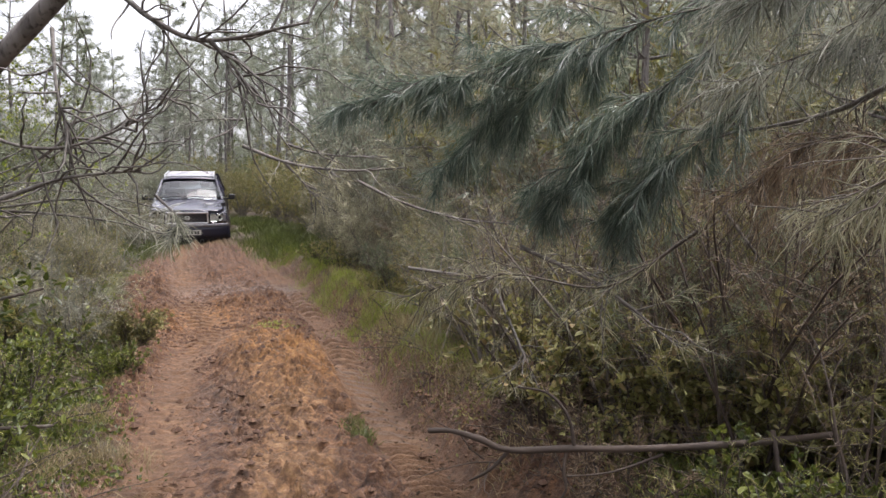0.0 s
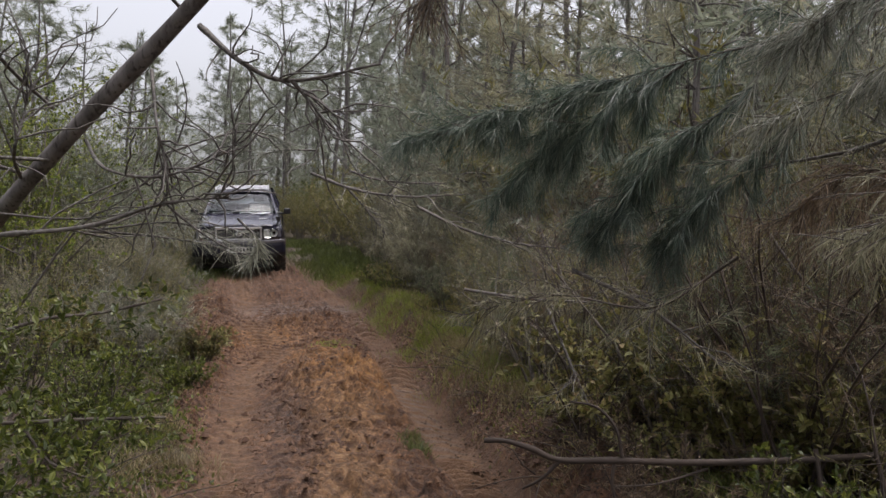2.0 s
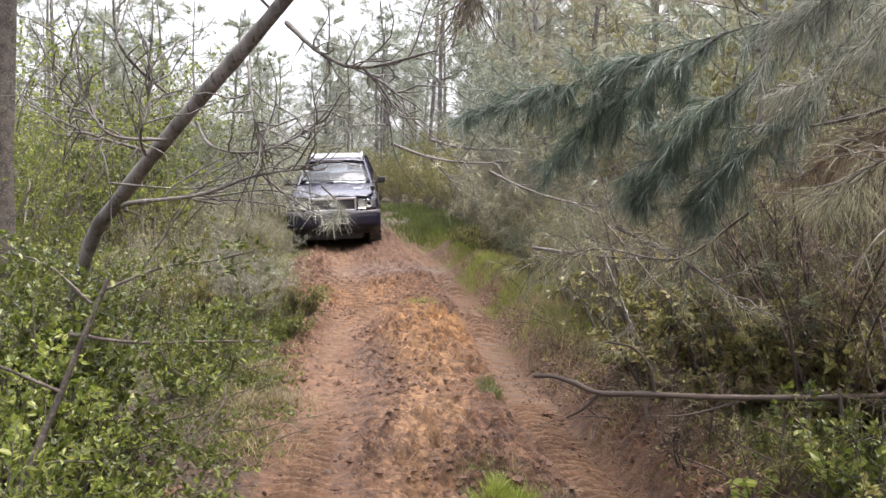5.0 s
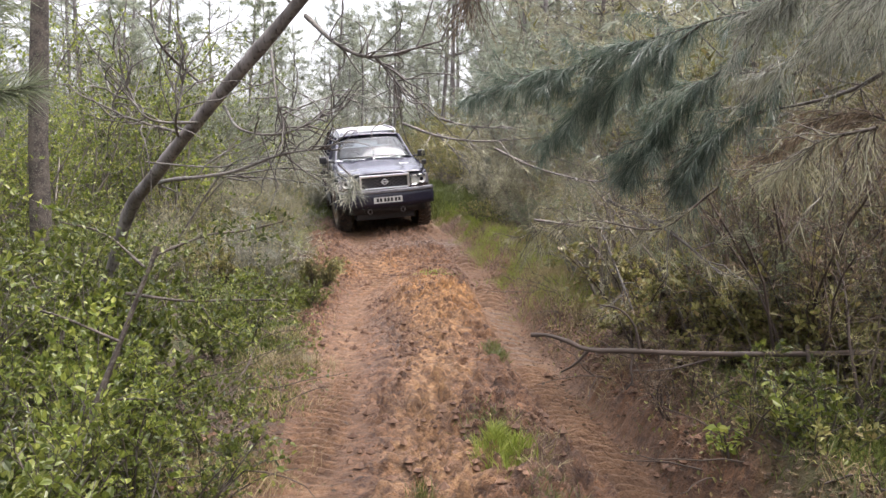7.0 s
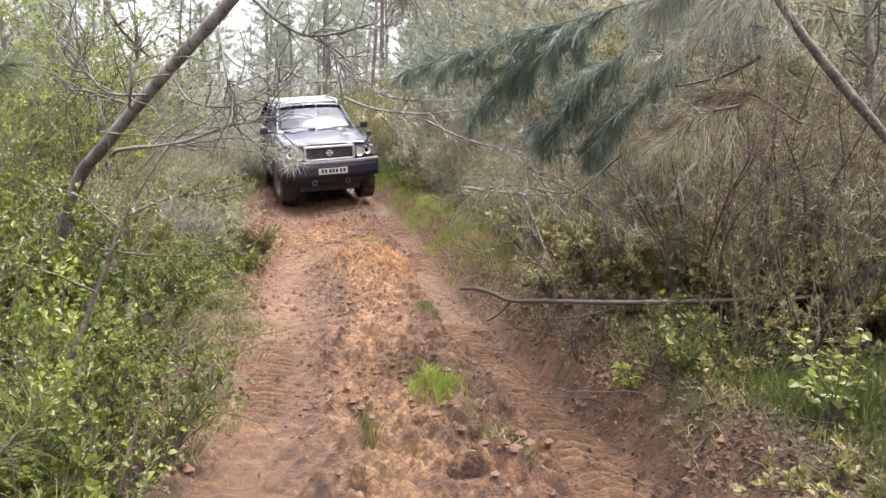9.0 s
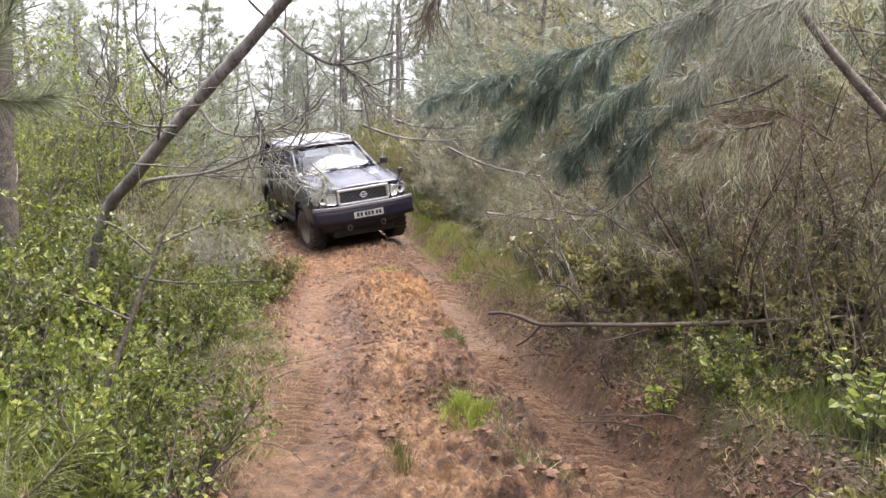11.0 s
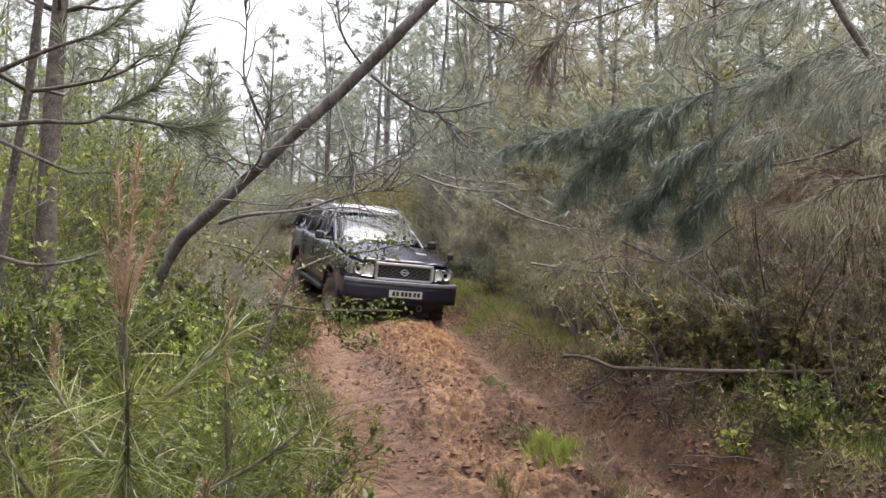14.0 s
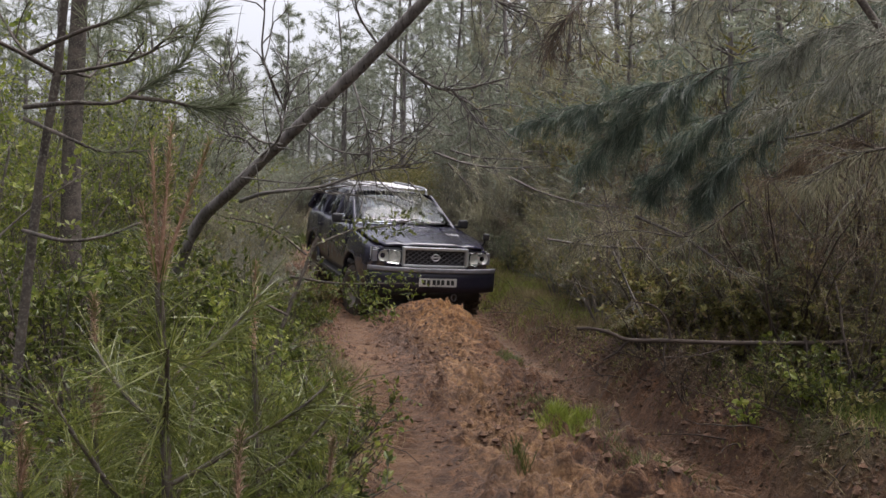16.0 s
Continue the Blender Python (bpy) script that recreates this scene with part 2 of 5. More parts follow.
class Blades:
    """Collects needles, grass blades and leaves, each a folded or bent sliver, into one mesh."""

    def __init__(self):
        self.v, self.q, self.t, self.n = [], [], [], 0

    def needles(self, base, way, length, width, droop=0.15, cheap=False):
        """base, way: (n, 3); each needle bends down by droop of its length."""
        base, way = np.asarray(base, float), unit(np.asarray(way, float))
        n = len(base)
        length = np.broadcast_to(length, (n,))[:, None]
        width = np.broadcast_to(width, (n,))[:, None]
        side = unit(np.cross(way, rng.standard_normal((n, 3)))) * width / 2
        down = np.array([0, 0, -1.0]) * droop * length
        tip = base + way * length + down
        if cheap:
            self.v.append(np.stack([base - side, base + side, tip], 1).reshape(-1, 3))
            self.t.append(np.arange(3 * n).reshape(-1, 3) + self.n)
            self.n += 3 * n
            return
        mid = base + way * length * 0.55 + down * 0.25
        self.v.append(np.stack([base - side, base + side, mid + side * 0.8, mid - side * 0.8, tip], 1).reshape(-1, 3))
        i = np.arange(n)[:, None] * 5 + self.n
        self.q.append(i + np.array([0, 1, 2, 3]))
        self.t.append(i + np.array([3, 2, 4]))
        self.n += 5 * n

    def leaves(self, base, way, length, ratio=0.55, fold=0.25):
        """Broad leaves folded along the midrib: two quads each."""
        base, way = np.asarray(base, float), unit(np.asarray(way, float))
        n = len(base)
        length = np.broadcast_to(length, (n,))[:, None]
        flat = rng.standard_normal((n, 3)) * 0.6 + np.array([0, 0, 1.0])
        side = unit(np.cross(way, flat))
        up = np.cross(side, way)
        w = length * ratio * 0.5
        tip = base + way * length - up * length * 0.08
        a, b = base + way * length * 0.3, base + way * length * 0.7
        l1, r1 = a - side * w + up * w * fold, a + side * w + up * w * fold
        l2, r2 = b - side * w * 0.8 + up * w * fold, b + side * w * 0.8 + up * w * fold
        self.v.append(np.stack([base, l1, l2, tip, r2, r1], 1).reshape(-1, 3))
        i = np.arange(n)[:, None] * 6 + self.n
        self.q.append(i + np.array([0, 3, 2, 1]))
        self.q.append(i + np.array([0, 5, 4, 3]))
        self.n += 6 * n

    def build(self, name, material, parent=None, label=""):
        return mesh_object(name, np.concatenate(self.v), [np.concatenate(x) if len(x) else [] for x in (self.q, self.t)], material, parent, label)


def ball(n):
    return unit(rng.standard_normal((n, 3)))


def along(path, n, lo=0.0, hi=1.0):
    """n random points on a path with their tangents and fractions."""
    p = np.asarray(path, float)
    f = rng.uniform(lo, hi, n)
    t = f * (len(p) - 1)
    i = np.minimum(t.astype(int), len(p) - 2)
    return p[i] + (t - i)[:, None] * (p[i + 1] - p[i]), unit(p[i + 1] - p[i]), f


def smooth_noise(x, y, scale, seed, octaves=3, gain=0.5):
    """Value noise on arrays."""
    x, y = np.asarray(x, float), np.asarray(y, float)
    out, amp, tot = np.zeros(np.broadcast(x, y).shape), 1.0, 0.0
    for o in range(octaves):
        g = np.random.default_rng(seed + o).uniform(-1, 1, (257, 257))
        u, v = x * scale * 2**o + 1000.37, y * scale * 2**o + 1000.71
        i, j = np.floor(u).astype(int), np.floor(v).astype(int)
        fu, fv = u - i, v - j
        fu, fv = fu * fu * (3 - 2 * fu), fv * fv * (3 - 2 * fv)
        i0, i1, j0, j1 = i % 256, (i + 1) % 256, j % 256, (j + 1) % 256
        out += amp * ((g[i0, j0] * (1 - fu) + g[i1, j0] * fu) * (1 - fv) + (g[i0, j1] * (1 - fu) + g[i1, j1] * fu) * fv)
        tot += amp
        amp *= gain
    return out / tot


# ---- the track and the ground ----
LEFT_Y, LEFT_X = [-40, -4, 1.4, 3.24, 4.9, 7.1, 9.4, 11.3, 13.5, 16.5, 20, 26, 40, 60], [2.5, 0.55, -0.45, -1.05, -1.62, -2.36, -2.9, -3.85, -4.8, -6.0, -7.6, -11.0, -22.0, -42.0]
RIGHT_Y, RIGHT_X = [-40, -4, 2.1, 3.4, 5.0, 7.5, 9.7, 12.0, 14.0, 17.0, 20, 26, 40, 60], [5.0, 3.0, 1.15, 0.65, 0.1, -0.78, -1.4, -2.4, -3.45, -4.6, -5.9, -9.3, -20.5, -40.5]
BASE_Y, BASE_Z = [-60, -20, -6, -2, 1.5, 3, 5, 7.4, 9.5, 11.5, 13.5, 16, 19, 25, 40, 90, 400], [-2.5, -1.0, -0.25, -0.08, 0.0, 0.0, 0.0, 0.02, 0.05, 0.29, 0.53, 0.76, 1.0, 1.4, 2.0, 3.0, 4.0]


def rut_left(y):
    return np.interp(y, LEFT_Y, LEFT_X)


def rut_right(y):
    return np.interp(y, RIGHT_Y, RIGHT_X)


def verge(y):
    """How much wider the churned mud lies on the outer side of the bend."""
    return np.interp(y, [4.5, 6, 7.5, 9.8, 11.4, 13.4, 15.5, 18], [0, 0.25, 0.28, 0.75, 0.65, 0.45, 0.1, -0.1])


def heap(x, y):
    """Offsets across and along the orange clay heap between the wheels."""
    return x + 1.55 + 0.4 * (y - 7.6), y - 7.6


def step(a, b, v):
    f = np.clip((v - a) / (b - a), 0, 1)
    return f * f * (3 - 2 * f)


def ground_height(x, y, fine=True):
    x, y = np.asarray(x, float), np.asarray(y, float)
    l, r = rut_left(y), rut_right(y)
    z = sum(np.interp(y + d, BASE_Y, BASE_Z) for d in (-0.6, -0.3, 0, 0.3, 0.6)) / 5
    near = step(30, 14, y)
    depth_r = np.interp(y, [-5, 2, 5, 7.5, 9, 12, 20], [0.14, 0.19, 0.19, 0.15, 0.1, 0.08, 0.06])
    wob = 0.06 * smooth_noise(y, 0 * y, 1.1, 5)
    z -= depth_r * np.exp(-(np.abs((x - r - wob) / 0.28) ** 7))
    z -= 0.045 * np.exp(-(((x - l + wob) / 0.22) ** 2))
    # crown between the wheels and the loose heap
    z += 0.05 * np.exp(-(((x - (l + r) / 2 - 0.1) / 0.45) ** 2)) * near
    hu, hv = heap(x, y)
    z += 0.21 * np.exp(-np.abs(hu / np.where(hu > 0, 0.5, 0.62)) ** 2.6 - np.abs(hv / np.where(hv > 0, 1.0, 1.6)) ** 2.2)
    # torn sod between the grass and the rut
    z += 0.1 * np.exp(-(((x - 0.42) / 0.14) ** 2) - (((y - 2.5) / 0.2) ** 2)) + 0.05 * np.exp(-(((x - 0.12) / 0.14) ** 2) - (((y - 2.75) / 0.35) ** 2))
    # shallow hollow in the track
    z -= 0.1 * np.exp(-(((x + 3.55) / 0.55) ** 2) - (((y - 12.0) / 0.45) ** 2))
    # banks
    out_r, out_l = x - r, l - x - verge(y)
    z += step(0.28, 0.62, out_r) * (0.28 + 0.06 * smooth_noise(x, y, 0.8, 11)) * step(22, 10, y)
    z += step(0.3, 1.0, out_l) * (0.1 + 0.08 * smooth_noise(x, y, 0.7, 12))
    away = np.maximum(step(1.0, 6.0, out_r), step(1.0, 6.0, out_l))
    z += away * 0.35 * smooth_noise(x, y, 0.12, 13)
    if fine:
        on = step(0.7, 0.2, out_r) * step(0.65, 0.2, out_l)
        rough = 0.6 + 0.8 * step(-0.3, 0.5, smooth_noise(x, y, 0.9, 21))
        clod = np.abs(smooth_noise(x, y, 4.0, 22, 3, 0.6))
        lump = step(0.1, 0.45, smooth_noise(x, y, 12.0, 27, 2, 0.5))
        pit = step(0.2, 0.55, smooth_noise(x, y, 8.0, 29, 2, 0.5))
        side = step(0.2, 0.4, np.minimum(np.abs(x - l), np.abs(x - r - wob)))
        z += on * rough * (0.1 * clod + 0.045 * lump - 0.07 * pit + 0.03 * smooth_noise(x, y, 20, 25, 2, 0.7)) * (0.2 + 0.8 * side)
        # tyre lugs pressed into both ruts
        for c, w, amp in ((r + wob, 0.17, np.where(y < 5.6, 0.034, 0.062)), (l - wob, 0.15, 0.026)):
            u = (x - c) / w
            turns = np.where(y < 5.6, y / 0.1, 56 + (y - 5.6) / 0.19)
            lug = np.clip(3.0 * np.sin(2 * np.pi * (turns + 0.5 * np.abs(u))), -1, 1)
            z += amp * lug * np.exp(-(u**4)) * step(-0.45, 0.1, smooth_noise(x, y, 0.7, 31))
        z += (1 - on) * 0.05 * smooth_noise(x, y, 3.0, 41, 4, 0.6)
    return z


def build_ground():
    u = np.concatenate([-(1.7 + np.geomspace(0.03, 300, 62))[::-1], np.arange(-1.7, 1.701, 0.016), 1.7 + np.geomspace(0.03, 300, 62)])
    y = np.concatenate([-(0.0 + np.geomspace(0.05, 80, 36))[::-1], np.arange(0.0, 12.0, 0.017), 12.0 + np.geomspace(0.025, 400, 110)])
    yy, uu = np.meshgrid(y, u, indexing="ij")
    c = (rut_left(np.clip(yy, -40, 40)) + rut_right(np.clip(yy, -40, 40))) / 2
    xx = c + uu
    zz = ground_height(xx, yy)
    ny, nx = xx.shape
    i = (np.arange(ny - 1)[:, None] * nx + np.arange(nx - 1)[None]).reshape(-1)
    ob = mesh_object("ground", np.stack([xx, yy, zz], -1).reshape(-1, 3), [np.stack([i, i + 1, i + nx + 1, i + nx], -1)], MAT["ground"], smooth=True)
    x, y = xx.ravel(), yy.ravel()
    l, r = rut_left(y), rut_right(y)
    n1, n2 = smooth_noise(x, y, 2.5, 51, 4, 0.6), smooth_noise(x, y, 0.8, 52)
    mud = step(0.72, 0.36, x - r + 0.3 * n1) * step(0.42, 0.2, l - x - verge(y) + 0.25 * n1) * step(19, 16, y)
    mid = (l + r) / 2
    hu, hv = heap(x, y)
    dry = mud * step(0.36, 0.1, np.abs(x - mid - np.interp(y, [2, 3, 5, 7], [-0.28, -0.25, -0.05, 0.0])) + 0.28 * n1) * 0.9 * step(8.5, 6.5, y)
    on_heap = np.exp(-np.abs(hu / 0.55) ** 2.6 - np.abs(hv / 1.55) ** 2.4)
    orange = mud * np.clip(on_heap * (1.1 + 0.6 * n1) + 0.9 * np.exp(-(((x + 3.3) / 0.55) ** 2) - (((y - 10.2) / 1.0) ** 2)) + 0.15 * n1, 0, 1) * step(12.5, 11, y)
    dry = np.maximum(dry, 0.9 * mud * np.exp(-(((hu + 0.2) / 0.22) ** 2) - ((hv / 1.7) ** 2)))
    orange = orange * (1 - 0.7 * np.exp(-(((hu + 0.2) / 0.2) ** 2)) * step(-0.3, 0.3, n1 + 0.1))
    pale = mud * np.clip(np.exp(-(((x - l) / 0.19) ** 2)) * (0.85 + 0.6 * n1) + np.exp(-(((x - r) / 0.27) ** 2)) * (0.6 + 0.7 * n1), 0, 1)
    wet_dark = mud * np.clip(0.8 * np.exp(-(((x - l - 0.4) / 0.17) ** 2)) * (0.5 + n2 + 0.5 * n1) * step(9, 6, y) + np.exp(-(((x - r) / 0.3) ** 2)) * (0.25 + 0.8 * n1), 0, 1)
    # a puddle spot, then a second, darker spot over the hollow
    wet_dark = np.maximum(wet_dark, np.clip(1.3 * np.exp(-(((x + 2.75) / 0.3) ** 2) - (((y - 12.3) / 0.5) ** 2)) + 1.4 * np.exp(-(((x + 3.6) / 0.6) ** 2) - (((y - 12.0) / 0.5) ** 2)), 0, 1))
    wet_dark = np.maximum(wet_dark, 0.9 * np.exp(-(((x - 0.44) / 0.16) ** 2) - (((y - 2.48) / 0.22) ** 2)))
    # tops lightened, grooves darkened: shade put into colour, since flat light hides the lugs
    wob = 0.06 * smooth_noise(y, 0 * y, 1.1, 5)
    w = (x - r - wob) / 0.17
    turns = np.where(y < 5.6, y / 0.1, 56 + (y - 5.6) / 0.19)
    print_on = np.exp(-(w**4)) * step(0.5, 1.5, y) * step(10.0, 8.5, y)
    tops = step(-0.3, 0.3, np.sin(2 * np.pi * (turns + 0.5 * np.abs(w)))) * print_on
    grooves = print_on - tops
    wet_dark = np.maximum(wet_dark * (1 - 0.9 * tops), 0.9 * grooves * np.where(y < 5.6, 0.6, 1.0))
    pale = np.maximum(pale * (1 - 0.7 * grooves), 0.95 * tops * mud)
    moss = step(-0.1, 0.5, n2 + 0.3 * n1) * np.where(x > r, 0.35, 0.7)
    for name, values in (("mud", mud), ("dry", dry), ("orange", orange), ("pale", pale), ("lumpy", mud * (1 - 0.85 * np.exp(-(((x - r) / 0.3) ** 4))) * (1 - 0.5 * np.exp(-(((x - l) / 0.2) ** 2)))), ("wet_dark", wet_dark), ("moss", moss)):
        a = ob.data.attributes.new(name, "FLOAT", "POINT")
        a.data.foreach_set("value", values.astype(np.float32))
    return tagged(ob, "rutted red clay track through damp forest floor", "ground", kind="structure")


build_ground()


def mud_clods():
    """Loose lumps of clay thrown about the track."""
    n = 26000
    y = rng.uniform(0.2, 12.5, n)
    u = rng.uniform(-0.35, 1.25, n)
    thick = smooth_noise(rut_left(y) + u * (rut_right(y) - rut_left(y)), y, 1.4, 61) + 0.35 - 0.9 * np.exp(-(((u - 1) / 0.16) ** 2)) - 0.5 * np.exp(-((u / 0.1) ** 2))
    keep = rng.uniform(0, 1, n) < np.clip(thick, 0.02, 1)
    y, u = y[keep], u[keep]
    n = len(y)
    x = rut_left(y) + u * (rut_right(y) - rut_left(y))
    size = 0.007 + 0.028 * rng.uniform(0, 1, n) ** 3.5
    z = ground_height(x, y) + 0.2 * size
    shape = np.array([(1, 0, 0), (0.3, 0.95, 0), (-0.8, 0.6, 0), (-0.8, -0.6, 0), (0.3, -0.95, 0), (0.1, 0, 0.8), (0, 0, -0.8)])
    v = shape[None] * rng.uniform(0.55, 1.35, (n, 7, 1)) * size[:, None, None]
    a = rng.uniform(0, 6.3, n)
    c, s = np.cos(a)[:, None], np.sin(a)[:, None]
    v = np.stack([v[..., 0] * c - v[..., 1] * s, v[..., 0] * s + v[..., 1] * c, v[..., 2]], -1) + np.stack([x, y, z], -1)[:, None]
    k = np.arange(5)
    tri = np.concatenate([np.stack([k, (k + 1) % 5, 0 * k + 5], 1), np.stack([(k + 1) % 5, k, 0 * k + 6], 1)])
    f = (np.arange(n)[:, None, None] * 7 + tri[None]).reshape(-1, 3)
    ob = mesh_object("mud_clods", v.reshape(-1, 3), [f], MAT["clod"])
    tagged(ob, "loose lumps of red clay on the track", "mud", kind="stuff")


mud_clods()


def gz(x, y):
    return float(ground_height(np.array([x]), np.array([y]), False)[0])
# ---- plants ----
def tuft(blades, tips, ways, count, length, width, spread=0.9, droop=0.2, back=0.12, cheap=False):
    """Needles bristling round twig ends."""
    tips, ways = np.asarray(tips, float), unit(np.asarray(ways, float))
    k = np.repeat(np.arange(len(tips)), count)
    w = ways[k] + spread * rng.standard_normal((len(k), 3)) * 0.6
    b = tips[k] - ways[k] * rng.uniform(0, back, len(k))[:, None]
    blades.needles(b, w, rng.uniform(0.7, 1.15, len(k)) * length, width, droop, cheap)


def limb(start, way, length, rise=0.15, sag=0.0, wander=0.12, n=7):
    """A wandering limb as points."""
    p, d = [np.asarray(start, float)], unit(np.asarray(way, float))
    for i in range(n - 1):
        d = unit(d + wander * rng.standard_normal(3) + np.array([0, 0, rise - sag * i / n]))
        p.append(p[-1] + d * length / (n - 1))
    return np.array(p)


def pine(name, label, x, y, height, radius, crown_from=0.35, reach=1.6, whorls=9, per=5, twigs=6, needles=26, nlen=0.16, nwid=0.006,
         mat="needle", lean=(0.0, 0.0), cheap=False, dead=0.0, group="", bark="bark", taper=0.7):
    """A pine: tapered wandering trunk, whorls of limbs with twigs, tufts of long needles at the twig ends."""
    base = np.array([x, y, gz(x, y) - 0.05])
    root = thing(name, label, "pine tree", group)
    path = limb(base, (lean[0], lean[1], 1), height, rise=0.1, wander=0.035, n=12)
    t = Tubes()
    t.add(path, radius, radius * 0.18, 8, 0.05)
    t.build("trunk", MAT[bark], root)
    limbs, crown = Tubes(), Blades()
    for w in range(whorls):
        f = crown_from + (0.985 - crown_from) * (w + rng.uniform(0, 0.5)) / whorls
        i = min(int(f * 11), 10)
        at = path[i] + (f * 11 - i) * (path[i + 1] - path[i])
        size = reach * (1.05 - f) ** taper / (1.05 - crown_from) ** taper
        for b in range(per):
            a = 2 * np.pi * (b + rng.uniform(-0.35, 0.35)) / per + w
            lp = limb(at, (np.cos(a), np.sin(a), 0.25), size * rng.uniform(0.6, 1.15), 0.06, 0.05, 0.14)
            limbs.add(lp, radius * 0.22 * (1.1 - f) + 0.006, 0.004, 4)
            if rng.uniform() < dead:
                continue
            pts, tan, fr = along(lp, twigs, 0.3, 1.0)
            ways = unit(tan + 0.8 * rng.standard_normal((twigs, 3)) + np.array([0, 0, 0.35]))
            ends = pts + ways * (size * rng.uniform(0.1, 0.3, twigs))[:, None]
            if not cheap:
                for p0, p1 in zip(pts, ends):
                    limbs.add(np.stack([p0, (p0 + p1) / 2 + 0.02 * rng.standard_normal(3), p1]), 0.005, 0.003, 3)
            tuft(crown, np.vstack([ends, lp[-1:]]), np.vstack([ways, unit(lp[-1:] - lp[-2:-1])]), needles, nlen, nwid, back=nlen, cheap=cheap)
    tagged(limbs.build("branchwork", MAT[bark], root), kind="stuff")
    if crown.v:
        tagged(crown.build("crown", MAT[mat], root), kind="stuff")
    return root


def shrub(name, label, category, x, y, h, spread, stems=9, twigs=7, per=9, leaf=0.035, mat="leaf", stem_mat="bark_dark", needle=False, width=0.003,
          group="", z=None, up=0.5, seg=0.25):
    """Stems that fan out from one root, side twigs, and leaves or fine needles along them."""
    base = np.array([x, y, (gz(x, y) if z is None else z) - 0.03])
    root = thing(name, label, category, group)
    wood, green = Tubes(), Blades()
    for s in range(stems):
        a = rng.uniform(0, 2 * np.pi)
        out = rng.uniform(0.1, 1.0) * spread / h
        sp = limb(base + np.array([np.cos(a), np.sin(a), 0]) * 0.08, (out * np.cos(a), out * np.sin(a), 1), h * rng.uniform(0.65, 1.1), 0.03, 0.16, 0.12, 8)
        wood.add(sp, 0.004 + 0.006 * h, 0.002, 4)
        p0, tan, fr = along(sp, twigs, 0.2, 1.0)
        for p, d in zip(p0, tan):
            tw = limb(p, d * 0.5 + 0.9 * ball(1)[0] + np.array([0, 0, up * 0.6]), seg * h * rng.uniform(0.5, 1.2), 0.05, 0.05, 0.16, 5)
            wood.add(tw, 0.0028, 0.0012, 3)
            q, td, _ = along(tw, per, 0.1, 1.0)
            way = td * 0.5 + 0.8 * ball(per) + np.array([0, 0, 0.25])
            if needle:
                green.needles(q, way, rng.uniform(0.6, 1.3, per) * leaf, width, 0.1, True)
            else:
                green.leaves(q, way, rng.uniform(0.55, 1.3, per) * leaf)
    tagged(wood.build("branchwork", MAT[stem_mat], root), kind="stuff")
    tagged(green.build("foliage", MAT[mat], root), kind="stuff")
    return root


# leaning pine over the track
def leaning_pine():
    root = thing("leaning_pine", "pine leaning far over the track with bare crooked limbs", "pine tree")
    t = Tubes()
    t.add(spline([(-3.05, 3.7, -0.05), (-2.98, 3.66, 0.45), (-2.82, 3.58, 0.87), (-2.55, 3.4, 1.25), (-2.24, 3.2, 1.45), (-1.93, 3.0, 1.65), (-1.46, 2.8, 2.0), (-1.02, 2.65, 2.34), (-0.48, 2.5, 2.83), (0.2, 2.35, 3.45), (1.0, 2.2, 4.2)], 44), 0.05, 0.03, 12, 0.07)
    t.build("trunk", MAT["bark"], root)
    for pts, r0, r1 in LEAN_LIMBS:
        b = Tubes()
        b.add(spline(pts, 6 * len(pts)), r0, r1, 6, 0.08)
        b.build("limb", MAT["limb"], root)
    tw, gr = Tubes(), Blades()
    for pts, r0, r1 in LEAN_LIMBS:
        p, d, f = along(spline(pts, 20), 17, 0.15, 1.0)
        for q, e in zip(p, d):
            s = limb(q, e + 0.9 * ball(1)[0], rng.uniform(0.15, 0.6), 0.03, 0.1, 0.28, 7)
            tw.add(s, 0.005, 0.0018, 4)
    tagged(tw.build("twigwork", MAT["limb"], root), kind="stuff")
    gr = Blades()
    for pts in LEAN_SPRAYS:
        lp = spline(pts, 12)
        s = Tubes()
        s.add(lp, 0.006, 0.002, 5)
        s.build("spray_twig", MAT["limb"], root)
        p, d, f = along(lp, 150, 0.25, 1.0)
        gr.needles(p, d * 0.8 + 1.0 * ball(150) + np.array([0, 0, -0.2]), rng.uniform(0.06, 0.14, 150), 0.0026, 0.12)
    tagged(gr.build("needle_spray", MAT["needle_pale"], root), kind="stuff")
    return root


